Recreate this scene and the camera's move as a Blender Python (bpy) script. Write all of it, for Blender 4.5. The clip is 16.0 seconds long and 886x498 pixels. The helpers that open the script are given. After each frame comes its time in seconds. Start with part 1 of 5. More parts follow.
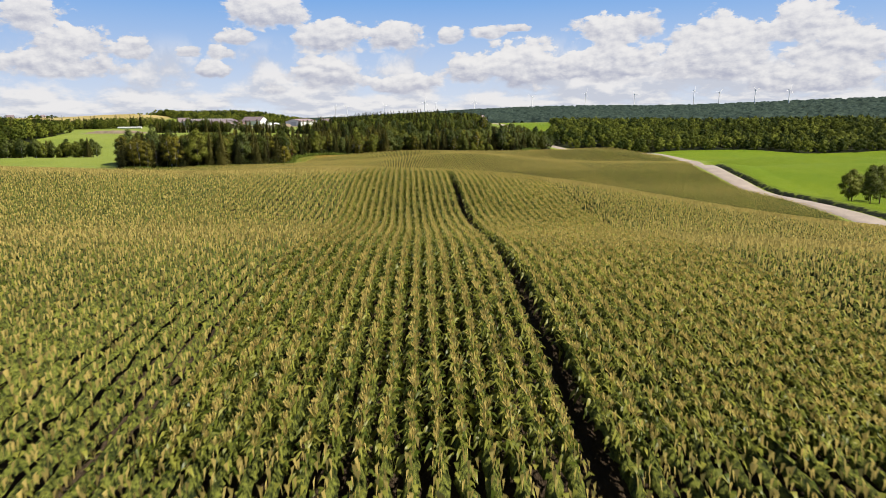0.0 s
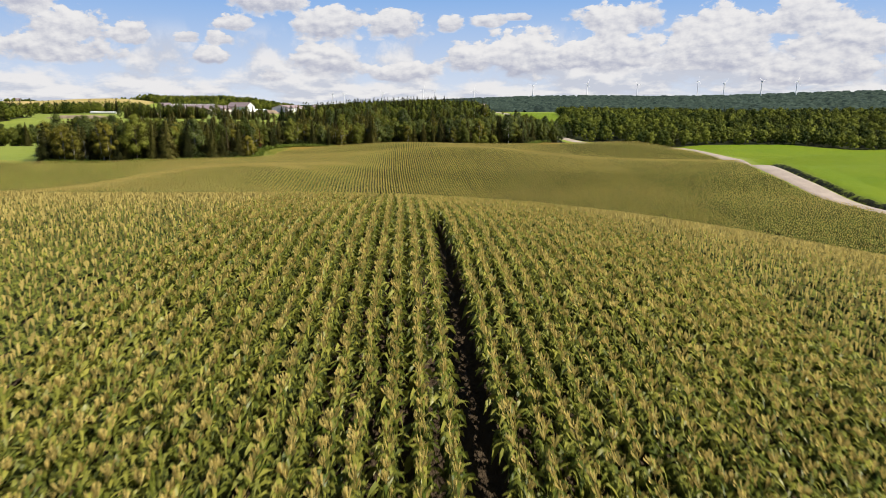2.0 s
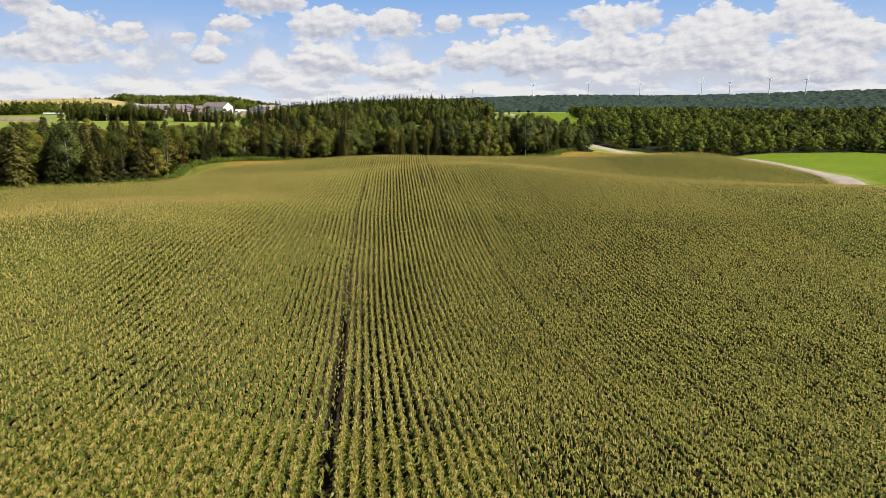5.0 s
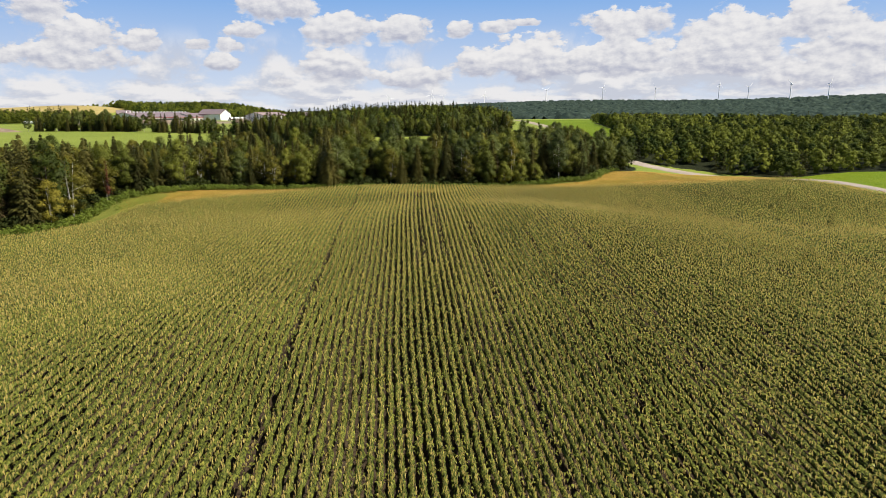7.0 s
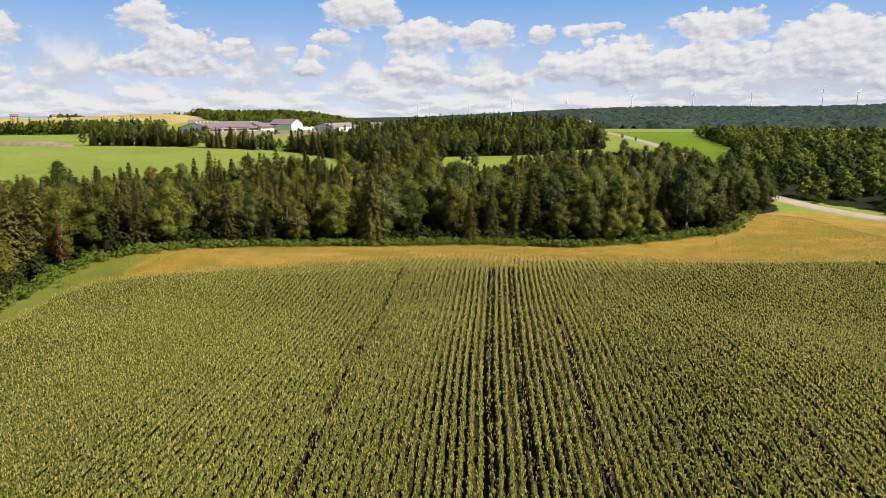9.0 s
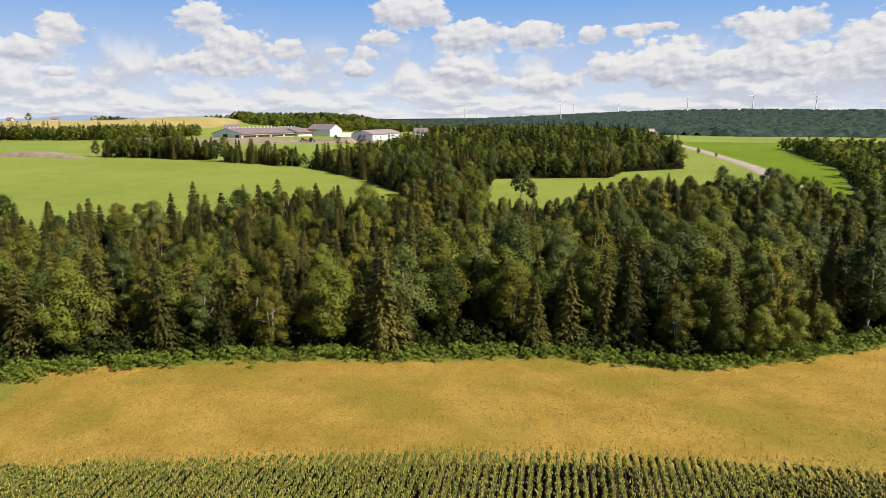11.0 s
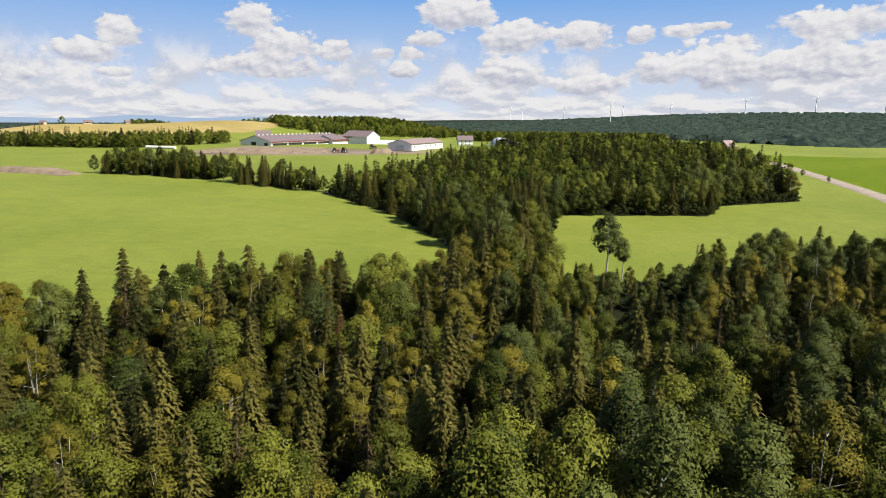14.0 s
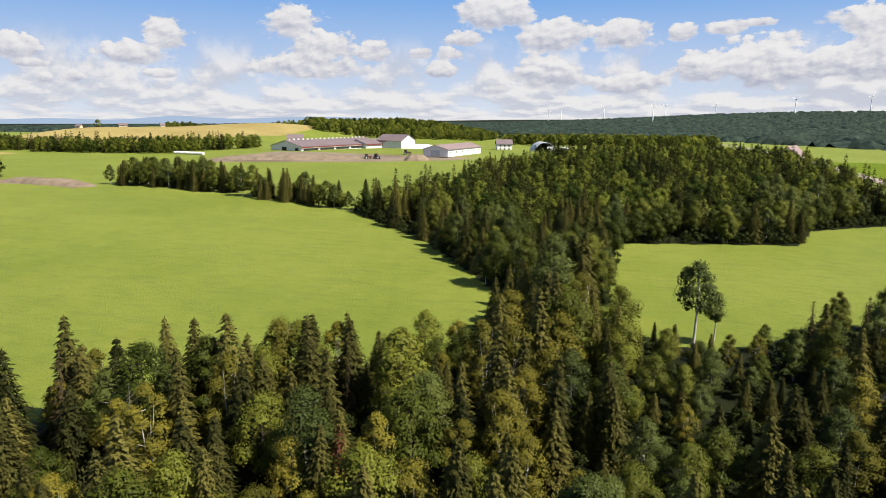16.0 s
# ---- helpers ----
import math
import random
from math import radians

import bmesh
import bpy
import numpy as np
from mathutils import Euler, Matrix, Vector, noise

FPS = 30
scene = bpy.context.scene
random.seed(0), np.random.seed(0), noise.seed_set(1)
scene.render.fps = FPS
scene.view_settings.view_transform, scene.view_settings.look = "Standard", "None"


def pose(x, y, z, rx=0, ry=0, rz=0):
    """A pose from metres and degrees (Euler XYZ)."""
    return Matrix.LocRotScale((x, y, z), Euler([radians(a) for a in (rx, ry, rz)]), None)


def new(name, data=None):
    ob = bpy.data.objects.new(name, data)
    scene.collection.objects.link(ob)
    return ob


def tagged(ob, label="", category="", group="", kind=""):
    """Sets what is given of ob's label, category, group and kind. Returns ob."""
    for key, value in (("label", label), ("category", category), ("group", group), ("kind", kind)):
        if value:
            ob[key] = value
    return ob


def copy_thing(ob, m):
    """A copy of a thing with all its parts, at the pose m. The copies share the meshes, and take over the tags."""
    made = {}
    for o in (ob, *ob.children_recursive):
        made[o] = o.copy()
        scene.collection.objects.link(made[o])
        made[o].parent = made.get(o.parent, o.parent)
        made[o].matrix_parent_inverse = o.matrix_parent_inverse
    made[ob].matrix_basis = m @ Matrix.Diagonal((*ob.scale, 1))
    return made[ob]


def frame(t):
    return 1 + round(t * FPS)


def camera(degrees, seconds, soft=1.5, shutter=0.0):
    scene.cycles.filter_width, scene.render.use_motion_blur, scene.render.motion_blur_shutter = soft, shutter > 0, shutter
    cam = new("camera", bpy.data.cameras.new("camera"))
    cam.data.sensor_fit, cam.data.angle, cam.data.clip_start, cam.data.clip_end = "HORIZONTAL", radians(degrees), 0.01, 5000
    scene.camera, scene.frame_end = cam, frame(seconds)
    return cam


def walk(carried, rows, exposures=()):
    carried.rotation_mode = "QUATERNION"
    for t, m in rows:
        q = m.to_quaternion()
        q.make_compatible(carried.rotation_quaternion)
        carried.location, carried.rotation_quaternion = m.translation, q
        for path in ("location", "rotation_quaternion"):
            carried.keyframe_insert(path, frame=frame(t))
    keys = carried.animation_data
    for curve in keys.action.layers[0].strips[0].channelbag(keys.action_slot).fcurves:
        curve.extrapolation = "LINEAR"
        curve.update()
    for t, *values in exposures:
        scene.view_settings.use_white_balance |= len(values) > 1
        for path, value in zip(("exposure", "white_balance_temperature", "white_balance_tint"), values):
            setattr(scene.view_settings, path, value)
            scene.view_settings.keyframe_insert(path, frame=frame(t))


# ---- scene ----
cam = camera(68.1, 16.0, soft=0.7, shutter=0.10)
UNIT = 1.4   # the plan below is drawn in units of 1.4 m; all of it is set to metres at the end of the file
# seconds, place in plan units, then yaw to the left, pitch and roll in degrees
PATH = [
    (0.0, -3.33, -192.24, 16.47, -0.94, -11.42, -0.68),
    (0.5, -2.97, -181.90, 16.17, -0.97, -11.82, -0.39),
    (1.0, -2.56, -171.24, 15.84, -1.02, -12.14, -0.32),
    (1.5, -2.37, -160.53, 15.46, -1.10, -12.29, -0.10),
    (2.0, -1.84, -149.94, 15.46, -1.15, -12.35, -0.04),
    (2.5, -1.55, -139.43, 15.53, -1.22, -12.37, -0.16),
    (3.0, -1.02, -128.33, 15.65, -1.26, -12.32, -0.15),
    (3.5, -0.36, -116.94, 15.48, -1.27, -12.29, -0.20),
    (4.0, -0.52, -105.85, 14.97, -1.30, -12.35, -0.15),
    (6.5, 0.72, -52.90, 15.38, -1.25, -12.08, -0.22),
    (7.0, 0.77, -41.62, 16.29, -0.31, -11.89, -0.30),
    (7.5, 0.77, -31.26, 17.24, 1.42, -11.74, -0.34),
    (8.0, 0.82, -20.91, 18.21, 3.28, -11.63, -0.36),
    (8.5, 0.49, -10.51, 19.06, 4.98, -11.51, -0.35),
    (9.0, -0.00, -0.00, 20.00, 6.50, -11.41, -0.24),
    (11.5, -7.07, 49.12, 25.32, 11.27, -11.36, 0.21),
    (12.0, -9.02, 58.74, 26.25, 12.08, -11.35, 0.36),
    (12.5, -10.79, 66.62, 26.96, 12.68, -11.34, 0.37),
    (13.0, -12.20, 72.64, 27.46, 13.19, -11.31, 0.36),
    (13.5, -13.67, 78.34, 27.96, 13.65, -11.31, 0.35),
    (14.0, -15.18, 84.14, 28.65, 14.21, -11.32, 0.37),
    (14.5, -16.76, 89.74, 29.30, 15.18, -11.32, 0.25),
    (15.0, -18.28, 95.48, 29.98, 16.00, -11.33, 0.11),
    (15.5, -19.84, 100.81, 30.52, 16.72, -11.31, 0.08),
    (16.0, -21.46, 106.06, 31.16, 17.43, -11.38, 0.18),
]
walk(cam, [(t, pose(x * UNIT, y * UNIT, z * UNIT, 90 + pitch, 0, yaw) @ pose(0, 0, 0, 0, 0, roll)) for t, x, y, z, yaw, pitch, roll in PATH])

# ---------------------------------------------------------------- sky and sun
SUN_AZ, SUN_EL = radians(104.0), radians(49.0)      # clockwise from the crop rows' direction (+y)
sun_dir = Vector((math.sin(SUN_AZ) * math.cos(SUN_EL), math.cos(SUN_AZ) * math.cos(SUN_EL), math.sin(SUN_EL)))
sun = new("sun", bpy.data.lights.new("sun", "SUN"))
sun.data.energy, sun.data.angle, sun.data.color = 5.0, radians(0.53), (1.0, 0.93, 0.80)
sun.rotation_euler = (-sun_dir).to_track_quat("-Z", "Y").to_euler()
scene.view_settings.exposure = 1.0


class Nodes:
    """Small wrapper that adds nodes and wires them."""
    def __init__(self, tree):
        self.t = tree
        tree.nodes.clear()

    def add(self, kind, **kw):
        n = self.t.nodes.new(kind)
        for k, v in kw.items():
            if k == "ins":
                for key, val in v.items():
                    self.put(n.inputs[key], val)
            else:
                setattr(n, k, v)
        return n

    def put(self, socket, val):
        if isinstance(val, bpy.types.NodeSocket):
            self.t.links.new(val, socket)
        else:
            socket.default_value = val

    def math(self, op, a, b=0.0, c=0.0, clamp=False):
        n = self.t.nodes.new("ShaderNodeMath")
        n.operation, n.use_clamp = op, clamp
        self.put(n.inputs[0], a), self.put(n.inputs[1], b)
        if op in ("MULTIPLY_ADD", "SMOOTH_MAX"):
            self.put(n.inputs[2], c)
        return n.outputs[0]

    def ramp(self, val, lo, hi, a=0.0, b=1.0, smooth=True):
        n = self.t.nodes.new("ShaderNodeMapRange")
        n.interpolation_type = "SMOOTHSTEP" if smooth else "LINEAR"
        for key, x in zip((0, 1, 2, 3, 4), (val, lo, hi, a, b)):
            self.put(n.inputs[key], x)
        return n.outputs[0]

    def mix(self, fac, a, b, blend="MIX"):
        n = self.t.nodes.new("ShaderNodeMix")
        n.data_type, n.blend_type = "RGBA", blend
        self.put(n.inputs[0], fac), self.put(n.inputs[6], a), self.put(n.inputs[7], b)
        return n.outputs[2]

    def noise(self, vec, scale, detail=3.0, rough=0.5, dims="3D"):
        n = self.t.nodes.new("ShaderNodeTexNoise")
        n.noise_dimensions = dims
        if vec is not None:
            self.put(n.inputs["Vector"], vec)
        self.put(n.inputs["Scale"], scale), self.put(n.inputs["Detail"], detail), self.put(n.inputs["Roughness"], rough)
        return n.outputs[0]


# cumulus heaps: azimuth to the right and elevation in degrees, half width, half height
CUMULUS_WEST = [
    (-49.4, 4.7, 1.8, 1.3), (-48.8, 3.7, 1.2, 0.4), (-39.7, 5.7, 1.7, 1.6), (-41.7, 4.6, 2.8, 1.3), (-48.0, 2.6, 0.6, 0.5),
    (-46.1, 2.8, 0.8, 0.6), (-40.0, 3.2, 1.3, 0.5), (-29.8, 7.1, 2.6, 1.6), (-27.3, 5.4, 2.8, 1.6), (-23.4, 5.2, 1.5, 1.1),
    (-28.6, 3.8, 5.4, 1.2), (-13.2, 8.1, 3.5, 1.7), (-15.9, 6.3, 1.7, 0.9), (-19.5, 5.1, 1.2, 0.6), (-17.0, 5.1, 1.2, 0.7),
    (-17.8, 3.7, 1.5, 0.9),
]
CUMULUS_NORTH = [
    (-8.4, 6.1, 3.1, 1.8), (-3.0, 6.1, 2.8, 1.5), (-8.7, 3.3, 3.0, 1.7), (-13.0, 2.3, 1.2, 0.7), (-2.5, 2.5, 3.4, 1.2),
    (1.7, 6.5, 1.2, 0.9), (5.0, 6.7, 1.6, 0.7), (7.3, 7.0, 1.2, 0.4), (7.7, 3.6, 3.4, 2.7), (15.5, 6.4, 3.4, 1.8),
    (14.4, 3.8, 5.2, 2.1), (23.6, 5.8, 3.9, 1.8), (29.0, 6.0, 2.8, 2.2), (23.1, 3.6, 5.1, 2.1), (31.4, 4.0, 3.8, 2.0),
    (3.8, 3.6, 3.1, 1.7), (30.1, 2.2, 5.3, 1.4),
]
world = bpy.data.worlds.new("World")
scene.world = world
world.use_nodes = True
w = Nodes(world.node_tree)
tc = w.add("ShaderNodeTexCoord").outputs["Generated"]
sep = w.add("ShaderNodeSeparateXYZ", ins={0: tc})
dx, dy, dz = sep.outputs
sky = w.add("ShaderNodeTexSky", sky_type="NISHITA", sun_disc=False, sun_elevation=SUN_EL, sun_rotation=SUN_AZ, altitude=300.0)
az = w.math("MULTIPLY", w.math("ARCTAN2", dx, dy), 57.2958)
el = w.math("MULTIPLY", w.math("ARCSINE", dz), 57.2958)
ang = w.add("ShaderNodeCombineXYZ", ins={0: az, 1: el}).outputs[0]


def billow(vec):
    """Round puffs of two sizes, frayed a little."""
    small_ = w.noise(vec, 1.5, 5.0, 0.62, "2D")
    shift = w.add("ShaderNodeVectorMath", operation="SCALE", ins={0: w.add("ShaderNodeTexNoise", noise_dimensions="2D", ins={"Vector": vec, "Scale": 0.9, "Detail": 3.0}).outputs["Color"], "Scale": 1.1}).outputs[0]
    bent = w.add("ShaderNodeVectorMath", operation="ADD", ins={0: vec, 1: shift}).outputs[0]
    one = w.add("ShaderNodeTexVoronoi", voronoi_dimensions="2D", feature="SMOOTH_F1", ins={"Vector": bent, "Scale": 0.50, "Smoothness": 0.5}).outputs["Distance"]
    two = w.add("ShaderNodeTexVoronoi", voronoi_dimensions="2D", feature="SMOOTH_F1", ins={"Vector": bent, "Scale": 1.25, "Smoothness": 0.5}).outputs["Distance"]
    f = w.math("ADD", w.math("MULTIPLY", w.math("SUBTRACT", 0.46, one), 0.62), w.math("MULTIPLY", w.math("SUBTRACT", 0.42, two), 0.34))
    return w.math("ADD", f, w.math("MULTIPLY", w.math("SUBTRACT", small_, 0.5), 0.80))


flat = w.add("ShaderNodeVectorMath", operation="MULTIPLY", ins={0: ang, 1: (0.72, 1.30, 1.0)}).outputs[0]
bump_ = billow(flat)
relief = w.math("SUBTRACT", bump_, billow(w.add("ShaderNodeVectorMath", operation="ADD", ins={0: flat, 1: (0.22, 0.45, 0.0)}).outputs[0]))
heap = None
lift = None
for a0, e0, rx, ry in CUMULUS_WEST + CUMULUS_NORTH:
    u = w.math("DIVIDE", w.math("SUBTRACT", az, a0), rx)
    v = w.math("DIVIDE", w.math("SUBTRACT", el, e0), ry)
    low = w.math("MULTIPLY", w.math("MINIMUM", v, 0.0), 1.7)      # flatter below
    v2 = w.math("ADD", w.math("MAXIMUM", v, 0.0), low)
    d = w.math("SUBTRACT", 1.0, w.math("SQRT", w.math("ADD", w.math("MULTIPLY", u, u), w.math("MULTIPLY", v2, v2))))
    heap = d if heap is None else w.math("SMOOTH_MAX", heap, d, 0.25)
    vv = w.math("MULTIPLY", v, w.ramp(d, -0.4, 0.3))
    lift = vv if lift is None else w.math("ADD", lift, vv)
heap_m = w.ramp(w.math("ADD", heap, bump_), -0.09, w.ramp(lift, -0.5, 0.6, 0.42, 0.10))
# smaller heaps in rows towards the horizon, flattened by distance
squash = w.math("DIVIDE", 9.0, w.math("ADD", w.math("MAXIMUM", el, 0.0), 3.0))
rowv = w.add("ShaderNodeCombineXYZ", ins={0: w.math("MULTIPLY", az, 0.16), 1: w.math("MULTIPLY", w.math("MULTIPLY", el, squash), 0.34)}).outputs[0]
rown = w.noise(rowv, 1.0, 6.0, 0.58, "2D")
up = w.add("ShaderNodeVectorMath", operation="ADD", ins={0: rowv, 1: (0.05, 0.22, 0.0)}).outputs[0]
rowup = w.noise(up, 1.0, 6.0, 0.58, "2D")
row_m = w.math("MULTIPLY", w.ramp(rown, w.ramp(el, 0.5, 6.0, 0.28, 0.47), w.ramp(el, 0.5, 6.0, 0.50, 0.62)), w.ramp(el, 7.0, 3.5))
cover = w.math("MAXIMUM", heap_m, row_m)
shade = w.ramp(w.math("ADD", w.math("MULTIPLY", w.math("MINIMUM", lift, 0.8), 0.45), w.math("MULTIPLY", relief, 0.75)), -0.50, 0.52)
row_shade = w.ramp(w.math("SUBTRACT", rown, rowup), -0.10, 0.10)
near_c = w.mix(shade, (0.47, 0.49, 0.60, 1), (0.93, 0.91, 0.90, 1))
far_c = w.mix(row_shade, (0.62, 0.65, 0.74, 1), (0.90, 0.885, 0.89, 1))
cloud_col = w.mix(heap_m, far_c, near_c)
low_col = w.mix(w.ramp(el, 0.0, 9.5, smooth=False), (0.76, 0.82, 0.92, 1), (0.22, 0.45, 0.86, 1))
sky_bg = w.add("ShaderNodeBackground", ins={0: sky.outputs[0], 1: 0.050})
low_bg = w.add("ShaderNodeBackground", ins={0: low_col, 1: 0.465})
cloud_bg = w.add("ShaderNodeBackground", ins={0: cloud_col, 1: 0.465})
s1 = w.add("ShaderNodeMixShader", ins={0: w.ramp(el, 32.0, 10.0), 1: sky_bg.outputs[0], 2: low_bg.outputs[0]})
s2 = w.add("ShaderNodeMixShader", ins={0: w.math("MULTIPLY", cover, 0.96), 1: s1.outputs[0], 2: cloud_bg.outputs[0]})
w.add("ShaderNodeOutputWorld", ins={0: s2.outputs[0]})


# ---------------------------------------------------------------- materials
def material(name, rough=0.8, spec=0.3):
    m = bpy.data.materials.new(name)
    m.use_nodes = True
    n = Nodes(m.node_tree)
    out = n.add("ShaderNodeOutputMaterial")
    b = n.add("ShaderNodeBsdfPrincipled", ins={"Roughness": rough, "Specular IOR Level": spec})
    m.node_tree.links.new(b.outputs[0], out.inputs[0])
    return m, n, b


def rgb(r, g, b):
    return (r, g, b, 1.0)


def leaf_material(name, dark, light, rough=0.55, spec=0.25, thin=0.25, grain=0.6, per_object=0.75, swing=0.6, island=0.34, tone=0.0):
    """Foliage: leaf by leaf and plant by plant variation, a little light through the leaf."""
    m, n, b = material(name, rough, spec)
    geo = n.add("ShaderNodeNewGeometry")
    info = n.add("ShaderNodeObjectInfo")
    pos = n.noise(geo.outputs["Position"], grain, 2.0)
    f = n.math("ADD", n.math("MULTIPLY_ADD", geo.outputs["Random Per Island"], island, 0.5 * (0.55 - island)), n.math("MULTIPLY", n.math("SUBTRACT", info.outputs["Random"], 0.5), per_object))
    f = n.math("ADD", f, n.math("MULTIPLY", n.math("SUBTRACT", pos, 0.28 if swing < 1 else 0.42), swing), clamp=True)
    if tone:
        each = n.add("ShaderNodeAttribute", attribute_name="tone").outputs["Fac"]
        f = n.math("ADD", f, n.math("MULTIPLY", n.math("SUBTRACT", each, 0.5), tone), clamp=True)
    col = n.mix(f, rgb(*dark), rgb(*light))
    n.put(b.inputs["Base Color"], col)
    if thin:
        tr = n.add("ShaderNodeBsdfTranslucent", ins={0: col})
        mx = n.add("ShaderNodeMixShader", ins={0: thin, 1: b.outputs[0], 2: tr.outputs[0]})
        out = next(x for x in m.node_tree.nodes if x.type == "OUTPUT_MATERIAL")
        n.put(out.inputs[0], mx.outputs[0])
    return m


def plain_material(name, col, var=0.15, scale=0.8, rough=0.7, metal=0.0, spec=0.3):
    m, n, b = material(name, rough, spec)
    tco = n.add("ShaderNodeTexCoord").outputs["Object"]
    a = n.noise(tco, scale, 4.0, 0.6)
    c = n.noise(tco, scale * 9, 3.0, 0.6)
    f = n.math("ADD", n.math("MULTIPLY", a, 0.65), n.math("MULTIPLY", c, 0.35))
    lo, hi = [x * (1 - var) for x in col], [min(1, x * (1 + var)) for x in col]
    n.put(b.inputs["Base Color"], n.mix(n.ramp(f, 0.3, 0.7), rgb(*lo), rgb(*hi)))
    n.put(b.inputs["Metallic"], metal)
    bp = n.add("ShaderNodeBump", ins={"Strength": 0.2, "Distance": 0.02, "Height": c})
    n.put(b.inputs["Normal"], bp.outputs[0])
    return m


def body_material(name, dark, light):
    """The closed mass of leaves inside a crop row, with inner shade in its colour."""
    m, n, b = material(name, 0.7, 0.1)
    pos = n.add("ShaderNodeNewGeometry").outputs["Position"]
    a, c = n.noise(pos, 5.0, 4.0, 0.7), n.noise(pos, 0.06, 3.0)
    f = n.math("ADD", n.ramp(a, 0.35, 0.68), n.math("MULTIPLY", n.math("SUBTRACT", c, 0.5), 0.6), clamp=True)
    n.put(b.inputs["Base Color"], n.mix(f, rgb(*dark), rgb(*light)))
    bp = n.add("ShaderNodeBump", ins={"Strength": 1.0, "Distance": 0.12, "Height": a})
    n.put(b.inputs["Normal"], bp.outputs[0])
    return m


MAT = {
    "corn": leaf_material("corn_leaf", (0.062, 0.088, 0.009), (0.398, 0.374, 0.072), 0.42, 0.28, 0.50, 0.05, 0.0, 0.6, 0.75),
    # darker than the leaves: shade within the row is put into the colour
    "cornbody": body_material("corn_body_shade", (0.006, 0.011, 0.002), (0.130, 0.142, 0.024)),
    "tassel": leaf_material("corn_tassel", (0.36, 0.272, 0.080), (0.565, 0.445, 0.145), 0.85, 0.05, 0.45, 0.05, 0.0, 0.6, 0.5),
    "spruce": leaf_material("spruce_needles", (0.018, 0.021, 0.005), (0.138, 0.121, 0.027), 0.75, 0.08, 0.05, 0.3, 0.75, 0.6, 0.2),
    "broad": leaf_material("broad_leaves", (0.025, 0.036, 0.004), (0.150, 0.158, 0.020), 0.6, 0.10, 0.13, 0.3, 0.75, 0.6, 0.2),
    "aspen": leaf_material("aspen_leaves", (0.026, 0.038, 0.007), (0.114, 0.132, 0.027), 0.6, 0.12, 0.13, 0.3, 0.7, 0.6, 0.2),
    "yellow": leaf_material("turning_leaves", (0.052, 0.053, 0.007), (0.195, 0.164, 0.021), 0.65, 0.08, 0.14, 0.3, 0.7, 0.6, 0.2),
    "brown": leaf_material("browning_needles", (0.033, 0.026, 0.011), (0.099, 0.073, 0.033), 0.8, 0.05, 0.1, 0.3),
    "red": leaf_material("dead_needles", (0.063, 0.021, 0.013), (0.140, 0.056, 0.032), 0.8, 0.05, 0.1, 0.3),
    "shrub": leaf_material("shrub_leaves", (0.048, 0.078, 0.009), (0.180, 0.215, 0.030), 0.6, 0.10, 0.25, 0.3),
    "grass": leaf_material("dry_grass", (0.146, 0.092, 0.024), (0.271, 0.184, 0.063), 0.9, 0.05, 0.2, 0.2, 0.0),
    "woods": leaf_material("far_woods_leaves", (0.018, 0.031, 0.004), (0.152, 0.168, 0.021), 0.7, 0.06, 0.07, 0.09, 0.0, 0.6, 0.2, 0.9),
    "woodspruce": leaf_material("far_woods_needles", (0.009, 0.013, 0.004), (0.066, 0.062, 0.015), 0.75, 0.06, 0.10, 0.09, 0.0, 0.6, 0.2, 0.8),
    # far canopy: the blue cast of distance haze is put into its colour
    "ridge": leaf_material("hazed_ridge_spruce", (0.007, 0.014, 0.015), (0.054, 0.076, 0.055), 0.9, 0.02, 0.0, 0.085, 0.0, 1.6, 0.16),
    # undergrowth greens taken near black, carrying the trees' shade in the colour
    "under": leaf_material("shade_painted_growth", (0.006, 0.011, 0.003), (0.034, 0.042, 0.008), 0.7, 0.06, 0.08, 0.3),
    "bark": plain_material("bark", (0.064, 0.049, 0.038), 0.35, 3.0, 0.9),
    "birch": plain_material("pale_bark", (0.350, 0.329, 0.294), 0.35, 2.0, 0.8),
    "snag": plain_material("bare_grey_wood", (0.126, 0.112, 0.098), 0.25, 2.0, 0.9),
    "white": plain_material("white_siding", (0.636, 0.628, 0.611), 0.05, 0.3, 0.6),
    "roof": plain_material("grey_metal_roof", (0.140, 0.108, 0.116), 0.12, 0.15, 0.65, 0.0),
    "redroof": plain_material("dark_red_trim", (0.176, 0.036, 0.036), 0.15, 0.4, 0.6),
    "shedroof": plain_material("red_grey_roof", (0.211, 0.156, 0.156), 0.12, 0.2, 0.6),
    "cream": plain_material("cream_siding", (0.496, 0.416, 0.288), 0.08, 0.4, 0.7),
    "soil": plain_material("bare_soil", (0.173, 0.133, 0.097), 0.3, 0.25, 0.95),
    "dark": plain_material("dark_opening", (0.030, 0.030, 0.030), 0.2, 1.0, 0.8),
    "steel": plain_material("galvanised_steel", (0.440, 0.448, 0.464), 0.10, 0.4, 0.45, 0.3),
    "turbine": plain_material("turbine_paint", (0.741, 0.741, 0.741), 0.03, 0.1, 0.5),
    "plastic": plain_material("white_film", (0.663, 0.663, 0.646), 0.05, 0.8, 0.4),
    "tyre": plain_material("tyre_rubber", (0.030, 0.030, 0.032), 0.2, 2.0, 0.85),
    "machine": plain_material("red_machine_paint", (0.13, 0.045, 0.035), 0.2, 1.0, 0.5),
    "stone": plain_material("stone", (0.350, 0.320, 0.280), 0.25, 1.5, 0.9),
}


